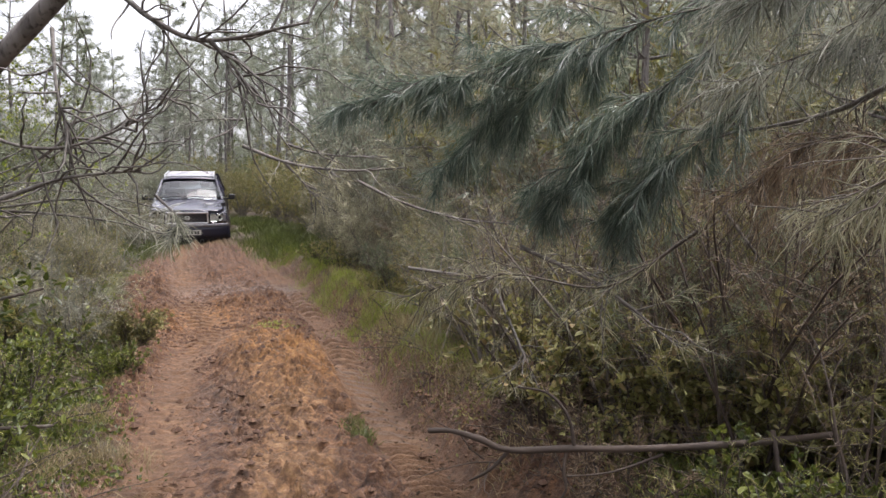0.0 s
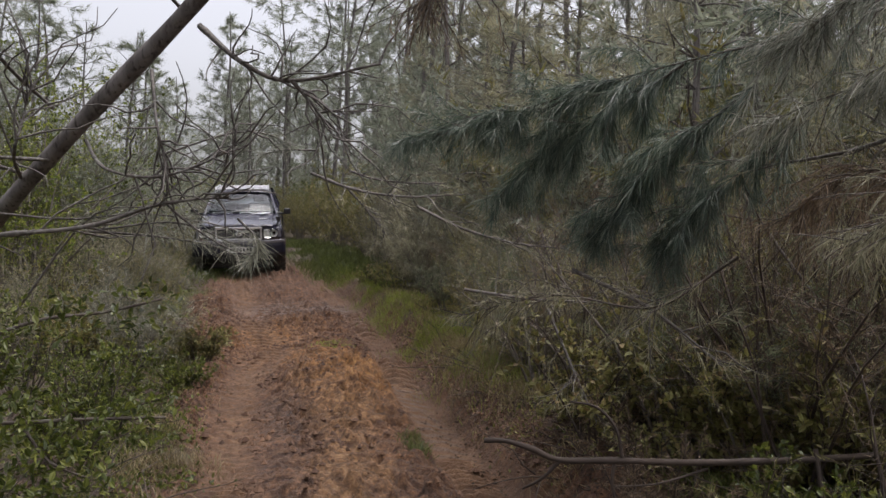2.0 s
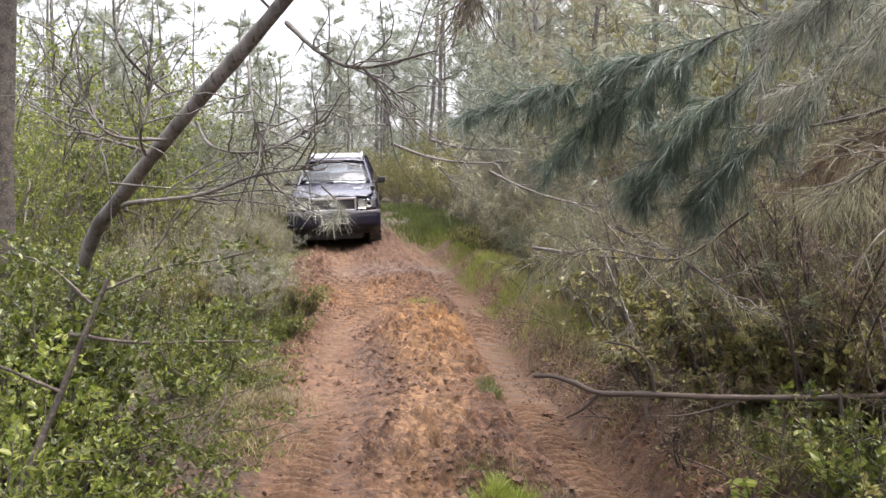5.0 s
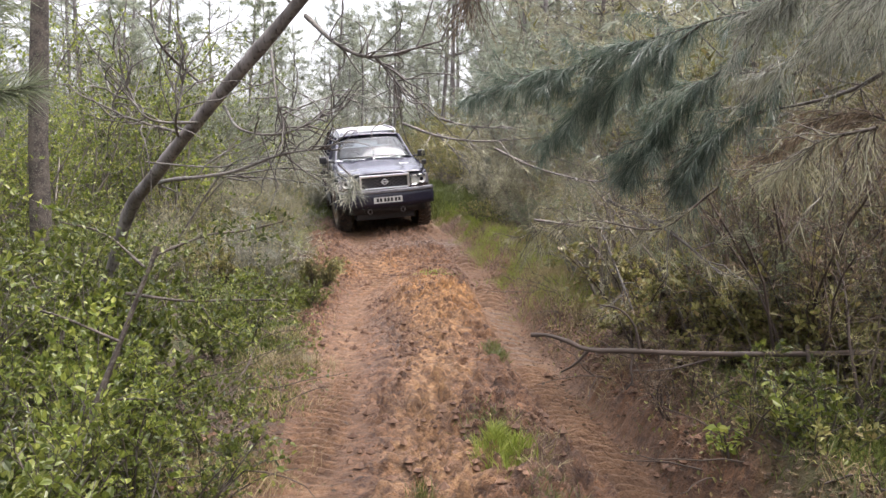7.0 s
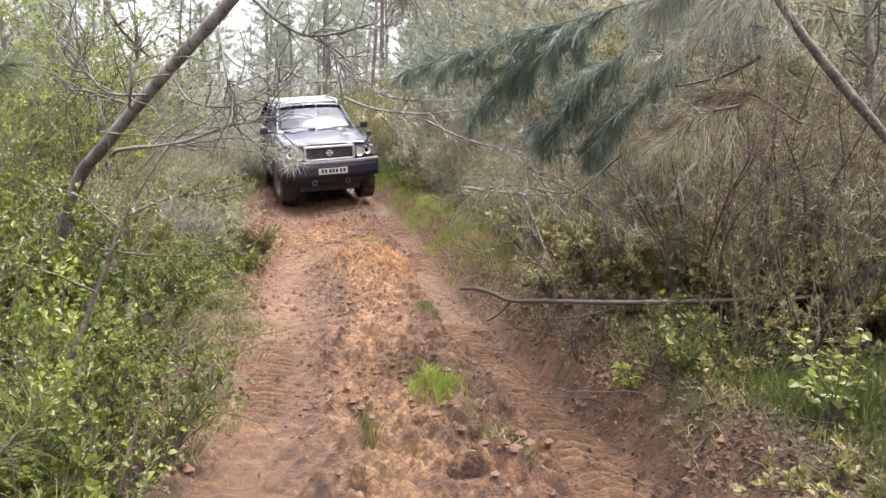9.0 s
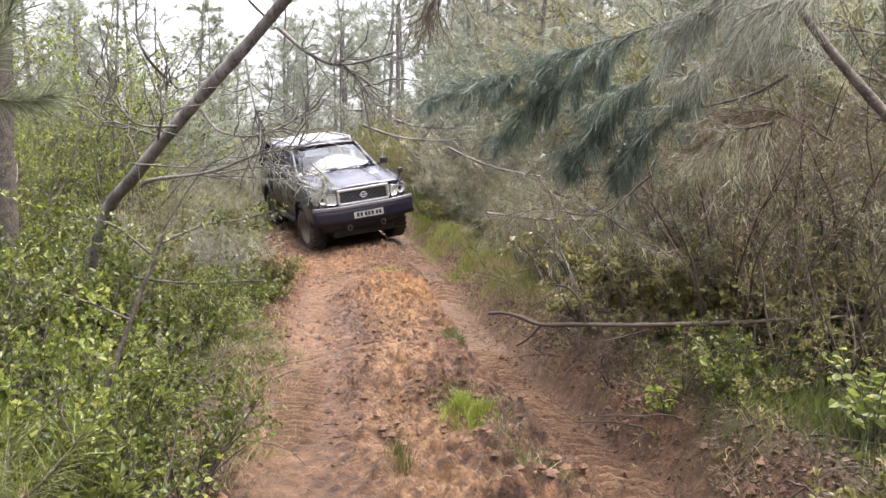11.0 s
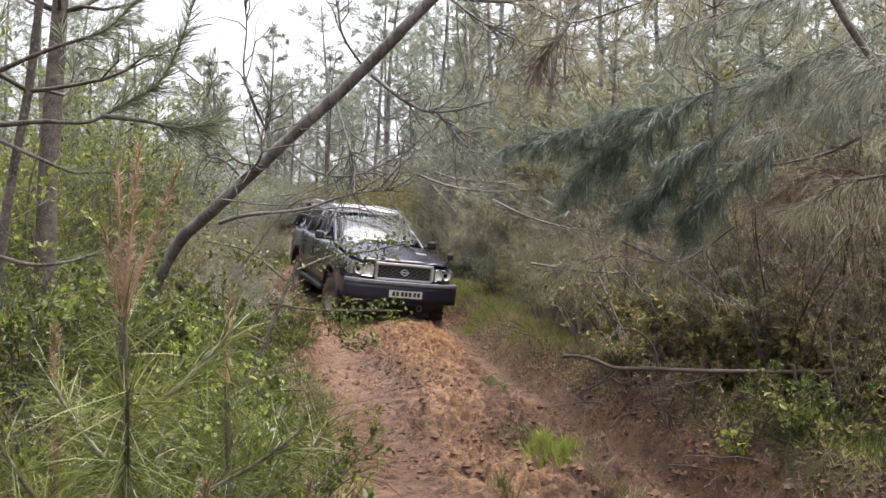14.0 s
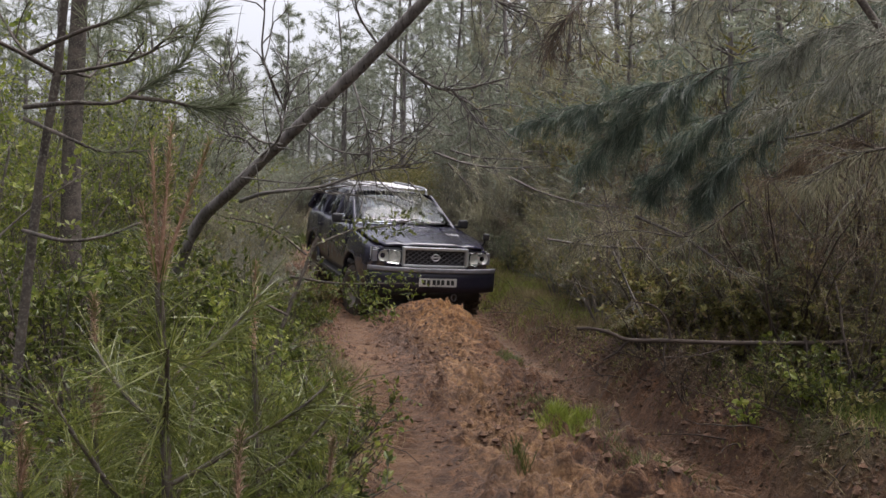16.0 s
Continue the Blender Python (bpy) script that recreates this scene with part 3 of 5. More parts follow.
def drooping_branches():
    """The weeping boughs that hang in from beside the track."""
    root = thing("weeping_pine", "pine with long drooping blue-green needle boughs beside the track", "pine tree")
    t = Tubes()
    t.add(spline([(3.2, 2.3, 0.2), (2.85, 2.2, 1.0), (2.3, 2.12, 1.57), (1.85, 2.18, 2.14), (1.5, 2.3, 2.8), (1.3, 2.4, 3.8)], 26), 0.032, 0.013, 9, 0.06)
    t.build("trunk", MAT["bark_dark"], root)
    for pts, count, nlen, mat in BOUGHS:
        lp = spline(pts, 20)
        s = Tubes()
        s.add(lp, 0.007, 0.002, 5)
        bough = s.build("bough", MAT["bark_dark"], root)
        g, tw = Blades(), Tubes()
        p, d, f = along(lp, 38, 0.0, 1.0)
        starts = [(lp, 0.13)]
        for q, e, k in zip(p, d, f):
            sub = limb(q, e * 0.8 + 0.75 * ball(1)[0] + np.array([0, 0, -0.12]), rng.uniform(0.12, 0.42) * (1.2 - 0.6 * k), -0.06, 0.1, 0.2, 7)
            tw.add(sub, 0.003, 0.0015, 3)
            starts.append((sub, 0.021 * rng.uniform(0.3, 1.5)))
        for stem, share in starts:
            a, b, _ = along(stem, int(count * share), 0.0, 1.0)
            w = b * 0.65 + 0.66 * ball(len(a)) + np.array([0, 0, -0.38])
            g.needles(a, w, rng.uniform(0.45, 1.1, len(a)) * nlen * 0.74, 0.0026, 0.2)
        tagged(tw.build("twigwork", MAT["bark_dark"], bough), kind="stuff")
        tagged(g.build("needle_fringe", MAT[mat], bough), kind="stuff")
    return root


LEAN_LIMBS = [
    ([(-1.02, 2.73, 2.37), (-1.09, 2.46, 2.51), (-1.12, 2.41, 2.70), (-1.19, 2.34, 2.84)], 0.009, 0.003),
    ([(-0.98, 2.75, 2.34), (-0.74, 2.63, 2.16), (-0.55, 2.67, 2.10), (-0.20, 2.71, 2.18)], 0.014, 0.005),
    ([(-0.55, 2.67, 2.10), (-0.47, 2.70, 2.01), (-0.40, 2.72, 1.92)], 0.009, 0.003),
    ([(-1.54, 2.87, 1.87), (-1.26, 2.55, 1.72), (-1.06, 2.61, 1.70), (-0.83, 2.66, 1.80), (-0.70, 2.67, 1.93)], 0.009, 0.003),
    ([(-1.95, 3.04, 1.73), (-1.75, 2.36, 1.75), (-1.86, 2.31, 1.81), (-1.81, 2.31, 1.94)], 0.009, 0.003),
    ([(-1.71, 2.89, 2.01), (-1.60, 2.37, 2.12), (-1.64, 2.33, 2.28), (-1.61, 2.28, 2.53), (-1.62, 2.20, 2.77)], 0.009, 0.003),
    ([(-2.06, 3.01, 1.40), (-1.63, 2.43, 1.44), (-1.32, 2.54, 1.49), (-1.06, 2.62, 1.59), (-0.80, 2.68, 1.63)], 0.014, 0.005),
    ([(-0.53, 2.72, 2.83), (-0.34, 2.56, 2.74), (-0.08, 2.58, 2.74), (0.18, 2.58, 2.79)], 0.014, 0.005),
    ([(-0.53, 2.72, 2.82), (-0.27, 2.60, 2.61), (-0.00, 2.66, 2.49)], 0.009, 0.003),
    ([(-1.22, 2.82, 2.17), (-1.07, 2.59, 1.89), (-1.03, 2.62, 1.73)], 0.009, 0.003),
    ([(-1.90, 2.96, 1.70), (-1.57, 2.43, 1.76), (-1.53, 2.43, 1.93), (-1.51, 2.41, 2.13)], 0.009, 0.003),
    ([(-1.72, 2.91, 1.78), (-1.69, 2.38, 1.76), (-1.78, 2.33, 1.91), (-1.83, 2.27, 2.13)], 0.009, 0.003),
]
LEAN_SPRAYS = [
    [(-1.85, 2.88, 1.10), (-1.51, 2.87, 1.53), (-1.22, 2.92, 1.59), (-0.95, 2.93, 1.65)],
    [(-1.89, 2.62, 1.54), (-1.58, 2.83, 1.52), (-1.29, 2.99, 1.56), (-0.92, 3.17, 1.49), (-0.84, 3.20, 1.37)],
    [(-1.51, 2.87, 1.47), (-1.29, 3.00, 1.46), (-1.03, 3.12, 1.42), (-0.89, 3.18, 1.34)],
    [(-1.35, 3.17, 1.84), (-0.96, 3.23, 1.97), (-0.73, 3.32, 1.92)],
    [(-1.47, 2.89, 1.48), (-1.10, 2.86, 1.52), (-0.83, 2.87, 1.43)],
    [(-0.87, 2.96, 1.55), (-0.78, 2.99, 1.45), (-0.82, 2.98, 1.36)],
    [(-0.66, 3.43, 1.91), (-0.83, 3.38, 1.90), (-1.00, 3.32, 1.84)],
]
BOUGHS = [
    ([(1.91, 2.6, 2.6), (1.54, 3.1, 2.43), (1.1, 3.3, 2.34), (0.69, 3.4, 2.24), (0.24, 3.45, 2.09), (-0.16, 3.43, 1.96)], 7140, 0.20, "needle_blue"),
    ([(0.69, 3.4, 2.24), (0.43, 3.45, 2.13), (0.16, 3.5, 2.11), (-0.03, 3.55, 2.07)], 2550, 0.17, "needle_blue"),
    ([(1.07, 3.3, 2.32), (0.73, 3.4, 2.09), (0.48, 3.5, 1.96), (0.27, 3.6, 1.75)], 7820, 0.20, "needle_blue"),
    ([(1.35, 3.1, 2.2), (1.07, 3.2, 1.96), (0.91, 3.3, 1.8), (0.71, 3.4, 1.54)], 7140, 0.20, "needle_blue"),
    ([(1.53, 3.0, 2.03), (1.26, 3.1, 1.79), (1.08, 3.2, 1.62), (0.96, 3.3, 1.43)], 5100, 0.19, "needle_blue"),
    ([(1.81, 2.3, 2.64), (1.5, 2.4, 2.72), (1.23, 2.6, 2.7), (0.97, 2.7, 2.65), (0.73, 2.8, 2.56)], 2700, 0.20, "needle_pale"),
    ([(1.93, 2.3, 2.32), (1.68, 2.4, 2.4), (1.48, 2.5, 2.36), (1.3, 2.6, 2.19)], 2250, 0.20, "needle_pale"),
    ([(2.11, 2.6, 2.02), (1.84, 2.7, 2.14), (1.57, 2.8, 2.1), (1.31, 2.9, 1.98)], 1800, 0.19, "needle_pale"),
    ([(2.06, 2.6, 1.64), (1.8, 2.7, 1.8), (1.58, 2.8, 1.77), (1.42, 2.9, 1.61)], 1600, 0.18, "needle_brown"),
    ([(1.87, 1.9, 2.33), (1.73, 1.9, 2.23), (1.56, 2.0, 2.17), (1.47, 2.1, 2.05)], 1200, 0.19, "needle_pale"),
    ([(0.65, 3.4, 3.21), (0.36, 3.4, 3.02), (0.1, 3.5, 2.86)], 900, 0.18, "needle_pale"),
    ([(1.16, 2.52, 1.46), (0.90, 2.77, 1.25), (0.52, 3.00, 1.27), (0.09, 3.20, 1.14)], 900, 0.12, "needle_grey"),
    ([(0.23, 2.15, 2.49), (0.16, 2.07, 2.38), (0.10, 2.09, 2.31), (0.06, 2.11, 2.21)], 700, 0.13, "needle_brown"),
    ([(0.89, 2.05, 2.68), (0.54, 2.12, 2.57), (0.23, 2.15, 2.49), (0.01, 2.21, 2.60)], 900, 0.14, "needle_grey"),
    ([(1.56, 1.47, 1.66), (1.42, 1.63, 1.62), (1.30, 1.88, 1.50)], 900, 0.15, "needle_grey"),
]
leaning_pine()
drooping_branches()

# upright pines in the undergrowth
pine("pine_tree", "upright pine with grey scaly trunk in undergrowth", -4.79, 5.14, 9.0, 0.115, 0.36, 1.7, 10, 5, 6, 26, 0.17, 0.007, "needle", dead=0.2, bark="bark_dark")
slender = pine("pine_tree", "slender dark pine stem beside the track", -2.2, 0.87, 5.0, 0.026, 0.36, 1.0, 7, 4, 5, 30, 0.15, 0.004, "needle", lean=(0.07, 0), bark="bark_dark", dead=0.2)
for pts, n, nlen in (([(-2.1, 0.87, 1.73), (-1.78, 0.74, 1.73), (-1.65, 0.82, 1.74), (-1.55, 0.87, 1.81), (-1.42, 0.93, 1.91), (-1.33, 0.94, 2.08), (-1.26, 0.92, 2.27)], 520, 0.17),
                     ([(-1.6, 0.84, 1.77), (-1.45, 0.9, 1.76), (-1.32, 0.95, 1.74), (-1.2, 1.0, 1.77)], 420, 0.17),
                     ([(-2.1, 0.87, 1.68), (-1.79, 0.75, 1.58), (-1.69, 0.82, 1.54), (-1.48, 0.92, 1.56)], 120, 0.1),
                     ([(-2.1, 0.87, 1.2), (-1.76, 0.68, 1.17), (-1.62, 0.77, 1.2), (-1.5, 0.85, 1.27)], 60, 0.1),
                     ([(-2.1, 0.87, 1.95), (-1.8, 0.8, 2.03), (-1.6, 0.85, 2.12), (-1.45, 0.9, 2.3)], 380, 0.16)):
    t = Tubes()
    lp = spline(pts, 18)
    t.add(lp, 0.011, 0.003, 6, 0.06)
    side = t.build("bough", MAT["bark_dark"], slender)
    g = Blades()
    p, d, _ = along(lp, n, 0.45, 1.0)
    g.needles(p, d * 0.9 + 0.75 * ball(n), rng.uniform(0.6, 1.15, n) * nlen, 0.0026, 0.12)
    tagged(g.build("needle_spray", MAT["needle"], side), kind="stuff")
for x, y, h, r in ((-9.6, 9.6, 6.0, 0.07), (-13.5, 14, 6, 0.08), (-8.2, 15.5, 5.0, 0.06), (-10.5, 18, 5.5, 0.06)):
    pine("pine_tree", "upright pine with grey scaly trunk in undergrowth", x, y, h, r, 0.25, 1.7, 11, 5, 5, 18, 0.2, 0.01, "needle", dead=0.15, cheap=True, group="pines by the track")
# the last two stand unseen on the right, added to shade the bank
for x, y, h, r in ((1.6, 6.5, 6.0, 0.05), (2.6, 8.0, 7.0, 0.06), (0.9, 9.4, 6.5, 0.05), (3.4, 5.6, 6.5, 0.06), (4.6, 7.5, 8, 0.08), (1.8, 11.0, 8, 0.08), (-0.2, 12.4, 7.5, 0.07), (4.4, 3.8, 6.0, 0.06), (5.8, 5.4, 8.0, 0.08), (3.2, 12.0, 9, 0.1), (-1.4, 16, 9, 0.1), (1.0, 15, 9.5, 0.1), (5.8, 10, 9, 0.1), (-2.6, 18.5, 8, 0.1), (0.3, 11.0, 6.0, 0.05), (7.5, 8.0, 9, 0.1), (-0.6, 14.0, 7, 0.07), (4.3, 1.6, 6.5, 0.07), (3.6, -0.4, 6.0, 0.06)):
    pine("pine_tree", "young pine with thin grey-green needles and dead lower limbs", x, y, h * 0.86, r, 0.05, 1.5, 15, 5, 6, 22, 0.17, 0.0075, "needle_grey" if (x * 10) % 3 < 1.2 else "needle", dead=0.12, cheap=True, group="pines by the track")

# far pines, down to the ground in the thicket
far_kinds = [pine("pine_tree", "tall far pine with tufted crown", -16 + 3.0 * i, 40 + i, 11.0 + i, 0.13, (0.12, 0.4)[i % 2], (2.4, 3.0)[i % 2], (13, 9)[i % 2], 5, 9, 16, 0.34, 0.022, "needle_hazed", dead=0.12, cheap=True, group="far pines", taper=(0.55, 0.3)[i % 2]) for i in range(4)]
for i in range(230):
    a, d = rng.uniform(-0.95, 0.85), 14 + 46 * rng.uniform() ** 1.3
    x, y = d * np.sin(a), d * np.cos(a) - 2
    k = (rut_left(y) + rut_right(y)) / 2
    if abs(x - k) < 2.6 or (x > k and d < 18 and a > -0.1):
        continue
    tall = 11.5 + i % 4
    s = rng.uniform(0.55, 0.95)
    gap = np.exp(-(((a + 0.37) / 0.14) ** 4))
    s = min(s, (1.4 + d * (0.155 + 0.35 * (1 - gap))) / tall)
    if a < -0.45 and i % 5 < 3:
        continue
    s *= 0.7 if a < -0.5 else 1.0
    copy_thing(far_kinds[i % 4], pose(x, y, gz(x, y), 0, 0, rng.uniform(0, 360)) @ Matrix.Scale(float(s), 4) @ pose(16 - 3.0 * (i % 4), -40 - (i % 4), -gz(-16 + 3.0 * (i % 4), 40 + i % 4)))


# undergrowth, both sides
def side_of_track(y, side, d):
    return float(rut_right(y) + d if side > 0 else rut_left(y) - verge(y) - d)


for i in range(84):
    y = rng.uniform(0.3, 15)
    d = rng.uniform(0.5 if y < 5 else 0.95, 3.4)
    tall = (rng.uniform(0.35, 0.7) + 0.25 * d * rng.uniform(0.3, 1)) * (0.55 if y > 6.5 and d < 1.6 else 1.0)
    shrub("leafy_shrub", "bright green leafy shrub at the track edge", "shrub", side_of_track(y, -1, d), y, tall, rng.uniform(0.4, 0.8), 10, 10, 14, rng.uniform(0.02, 0.04), "leaf_dull" if y > 6.5 and i % 2 else "leaf" if i % 3 else "leaf_bright", group="leafy shrubs")
for i in range(26):
    y = rng.uniform(-0.6, 2.6)
    shrub("leafy_shrub", "low fresh green shrub at the track edge", "shrub", side_of_track(y, -1, rng.uniform(0.42, 1.5)), y, rng.uniform(0.35, 0.75), rng.uniform(0.3, 0.6), 10, 11, 15, rng.uniform(0.018, 0.036), "leaf" if i % 3 else "leaf_bright", group="leafy shrubs")
for i in range(14):
    y = rng.uniform(6.0, 12.5)
    shrub("bare_bush", "grey twiggy bush with thin needles at the track edge", "bush", side_of_track(y, -1, rng.uniform(1.6, 2.8)), y, rng.uniform(0.6, 1.2), 0.5, 9, 10, 16, 0.07, "needle_grey", "twig", True, 0.005, group="bare bushes", seg=0.32)
for i in range(46):
    y = rng.uniform(1.5, 16)
    x = side_of_track(y, -1, rng.uniform(1.9 + 0.05 * y, 6.0))
    if abs((x - 0.8) * 0.779 + (y + 1.8) * 0.627) < 0.8 and y < 5.4:
        continue
    shrub("sapling", "tall leafy sapling with fresh yellow-green leaves", "tree", x, y, rng.uniform(1.6, 3.7), rng.uniform(0.7, 1.4), 7, 14, 26, rng.uniform(0.034, 0.056), "leaf_bright" if i % 5 else "leaf", "twig", group="saplings", seg=0.3)
for i in range(90):
    y = rng.uniform(3.7, 16)
    d = rng.uniform(0.6 if y < 6 else 1.1, 4.5)
    kind = ("needle_grey", "needle_brown", "leaf_dull", "needle_grey", "leaf_dull", "needle_grey")[i % 6]
    shrub("heath_bush", "twiggy brown-grey heath bush with fine needles", "bush", side_of_track(y, 1, d), y, rng.uniform(0.4, 0.8) + 0.35 * d * rng.uniform(0.5, 1.2), rng.uniform(0.4, 0.9), 10, 13, 20, 0.08, kind, "twig", True, 0.0062, group="heath bushes", seg=0.3)
for i in range(18):
    y = rng.uniform(3.8, 5.4)
    shrub("heath_bush", "dense brown heath bush on the bank", "bush", side_of_track(y, 1, rng.uniform(0.9, 3.0)), y, rng.uniform(0.8, 1.7), rng.uniform(0.5, 0.9), 10, 12, 18, 0.075, ("needle_brown", "leaf_dull", "needle")[i % 3], "bark_dark", True, 0.006, group="heath bushes", seg=0.32)
for i in range(30):
    x = rng.uniform(1.5, 4.2)
    y = 3.45 + 0.33 * (x - 1.2) + rng.uniform(0, 1.5)
    shrub("heath_bush", "tall brown twiggy bush behind the fallen branch", "bush", x, y, rng.uniform(1.0, 2.1), rng.uniform(0.6, 1.0), 7, 14, 20, 0.075, ("needle_brown", "leaf_dull", "needle_brown")[i % 3], "log", True, 0.004, group="heath bushes", seg=0.32)
for i in range(34):
    y = rng.uniform(3.5, 5.6)
    shrub("low_shrub", "low tangled brown-green shrub behind the fallen branch", "shrub", rng.uniform(0.75, 4.4), y, rng.uniform(0.45, 0.95), rng.uniform(0.5, 0.9), 12, 11, 16, 0.045, ("leaf_dull", "needle_brown", "leaf_dull")[i % 3], "log", i % 3 == 1, 0.005, group="low shrubs", seg=0.3)
for i in range(22):
    y = rng.uniform(5.4, 12)
    shrub("heath_bush", "soft olive bush leaning over the rut bank", "bush", side_of_track(y, 1, rng.uniform(1.0, 2.0)), y, rng.uniform(0.7, 1.5), rng.uniform(0.5, 0.9), 10, 14, 26, 0.075, ("leaf_dull", "needle_grey", "leaf_dull", "needle")[i % 4], "twig", True, 0.006, group="heath bushes", seg=0.32)
for x, y, h in ((-2.25, 2.5, 0.95), (-2.6, 2.75, 0.9), (-2.0, 2.75, 0.8), (-2.95, 3.0, 1.0), (-2.4, 3.05, 0.9), (-1.9, 2.2, 0.8)):
    shrub("leafy_shrub", "yellow-green leafy shrub hiding the foot of the leaning pine", "shrub", x, y, h, 0.6, 10, 12, 20, 0.04, "leaf_bright" if h > 1.1 else "leaf", "twig", group="leafy shrubs")
for i, y in enumerate((10.6, 12.0, 13.4, 14.8, 16.4, 18.2)):
    shrub("bare_bush", "grey twiggy bush with thin needles behind the track edge", "bush", side_of_track(y, -1, 1.8 + 0.3 * (i % 2)), y, rng.uniform(1.3, 1.9), 0.8, 11, 12, 20, 0.08, "needle_grey", "twig", True, 0.007, group="bare bushes", seg=0.35)
for i in range(44):
    y = rng.uniform(1.0, 15)
    shrub("low_shrub", "low dull green shrub on the bank", "shrub", side_of_track(y, 1, rng.uniform(0.5, 2.6)), y, rng.uniform(0.2, 0.5), rng.uniform(0.3, 0.6), 9, 7, 10, 0.032, "leaf_dull" if i % 3 else "leaf", group="low shrubs")


for i in range(30):
    y = rng.uniform(7.5, 17)
    shrub("bare_bush", "grey twiggy bush with thin needles beside the churned mud", "bush", side_of_track(y, -1, rng.uniform(0.6, 1.5)), y, rng.uniform(0.45, 1.0), 0.5, 10, 10, 18, 0.07, ("needle_grey", "leaf_dull", "needle_pale")[i % 3], "twig", True, 0.005, group="bare bushes", seg=0.34)
for i in range(14):
    x = rng.uniform(1.7, 4.2)
    y = 3.5 + 0.33 * (x - 1.2) + rng.uniform(0, 0.5)
    shrub("low_shrub", "low tangled brown-green shrub on the bank", "shrub", x, y, rng.uniform(0.45, 0.8), rng.uniform(0.4, 0.7), 12, 11, 16, 0.045, ("leaf_dull", "needle_brown")[i % 2], "log", i % 2 == 1, 0.005, group="low shrubs", seg=0.3)
for i in range(18):
    y = rng.uniform(11.5, 19)
    shrub("heath_bush", "pale grey-green bush with fine drooping needles", "bush", side_of_track(y, 1, rng.uniform(1.3, 2.6)), y, rng.uniform(1.1, 2.0), rng.uniform(0.6, 1.0), 11, 14, 24, 0.09, ("needle_pale", "needle_grey")[i % 2], "twig", True, 0.0065, group="heath bushes", seg=0.34)
far_bend = [(17.0 + 1.1 * i, 1.2 + 0.5 * (i % 3)) for i in range(10)]
for y, d in far_bend:
    shrub("bare_bush", "grey twiggy bush at the far bend of the track", "bush", side_of_track(y, -1, d), y, rng.uniform(1.0, 1.6), 0.9, 11, 12, 20, 0.09, "needle_pale", "twig", True, 0.008, group="bare bushes", seg=0.36)


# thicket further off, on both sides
thicket_kinds = [shrub("thicket_bush", "dense grey-green thicket bush under the far pines", "bush", -14.0 - 2 * i, 30.0, 2.2, 1.3, 16, 12, 16, 0.13, m, "twig", True, 0.022, group="thicket bushes", seg=0.35) for i, m in enumerate(("needle_hazed", "leaf_dull", "leaf"))]
for i in range(230):
    y = rng.uniform(13, 44)
    side = 1 if i % 2 else -1
    x = side_of_track(y, side, 1.8 + 16 * rng.uniform() ** 1.4)
    k = (0, 1, 0, 2)[i % 4]
    s = float(rng.uniform(0.5, 1.3))
    copy_thing(thicket_kinds[k], pose(x, y, gz(x, y), 0, 0, rng.uniform(0, 360)) @ Matrix.Scale(s, 4) @ pose(14.0 + 2 * k, -30.0, -gz(-14.0 - 2 * k, 30.0)))

for i in range(30):
    y = rng.uniform(25, 34)
    x = float(rng.uniform(rut_left(y) - 1.5, rut_right(y) + 2.5))
    s = float(rng.uniform(0.5, 1.0))
    k = (0, 1)[i % 2]
    copy_thing(thicket_kinds[k], pose(x, y, gz(x, y), 0, 0, rng.uniform(0, 360)) @ Matrix.Scale(s, 4) @ pose(14.0 + 2 * k, -30.0, -gz(-14.0 - 2 * k, 30.0)))
for i in range(64):
    y = rng.uniform(7.5, 20)
    x = side_of_track(y, 1, rng.uniform(2.5, 7.5))
    s = float(rng.uniform(0.8, 1.9))
    k = (0, 0, 1)[i % 3]
    copy_thing(thicket_kinds[k], pose(x, y, gz(x, y), 0, 0, rng.uniform(0, 360)) @ Matrix.Scale(s, 4) @ pose(14.0 + 2 * k, -30.0, -gz(-14.0 - 2 * k, 30.0)))


# ground cover
def cover(name, label, category, spots, count, length, mat, upright, broad=False, width=0.004):
    """Many blades or leaves strewn round the given (x, y, spread) spots."""
    b = Blades()
    for x, y, sp in spots:
        px, py = x + sp * rng.standard_normal(count), y + sp * rng.standard_normal(count)
        base = np.stack([px, py, ground_height(px, py) - 0.005], 1)
        way = ball(count) * 0.7 + np.array([0, 0, upright])
        if broad:
            base[:, 2] += 0.012
            b.leaves(base, way * np.array([1, 1, 0.35 if upright < 0.3 else 1.0]) + np.array([0, 0, 0.02]), rng.uniform(0.5, 1.3, count) * length)
        else:
            b.needles(base, way, rng.uniform(0.4, 1.2, count) * length, width, 0.25)
    return tagged(b.build(name, MAT[mat]), label, category, kind="stuff")


def strip(side, y0, y1, d0, d1, n, sp):
    return [(side_of_track(y, side, rng.uniform(d0, d1)), y, sp) for y in rng.uniform(y0, y1, n)]


cover("leaf_litter", "brown fallen leaves on the right bank", "leaf litter", strip(1, 0.5, 13, 0.3, 2.6, 60, 0.25), 170, 0.028, "leaf_dead", 0.1, True)
cover("leaf_litter", "brown fallen leaves along the rut", "leaf litter", strip(1, 0.8, 7, 0.28, 1.1, 60, 0.16), 130, 0.03, "leaf_dead", 0.1, True)
cover("bank_weeds", "small green weeds on the rut bank", "weeds", strip(1, 2.6, 10, 0.4, 1.5, 110, 0.14), 70, 0.028, "leaf_dull", 0.7, True)
cover("bank_weeds", "mixed low weeds beside the rut", "weeds", strip(1, 0.3, 3.6, 0.8, 2.6, 80, 0.16), 70, 0.036, "leaf", 0.8, True)
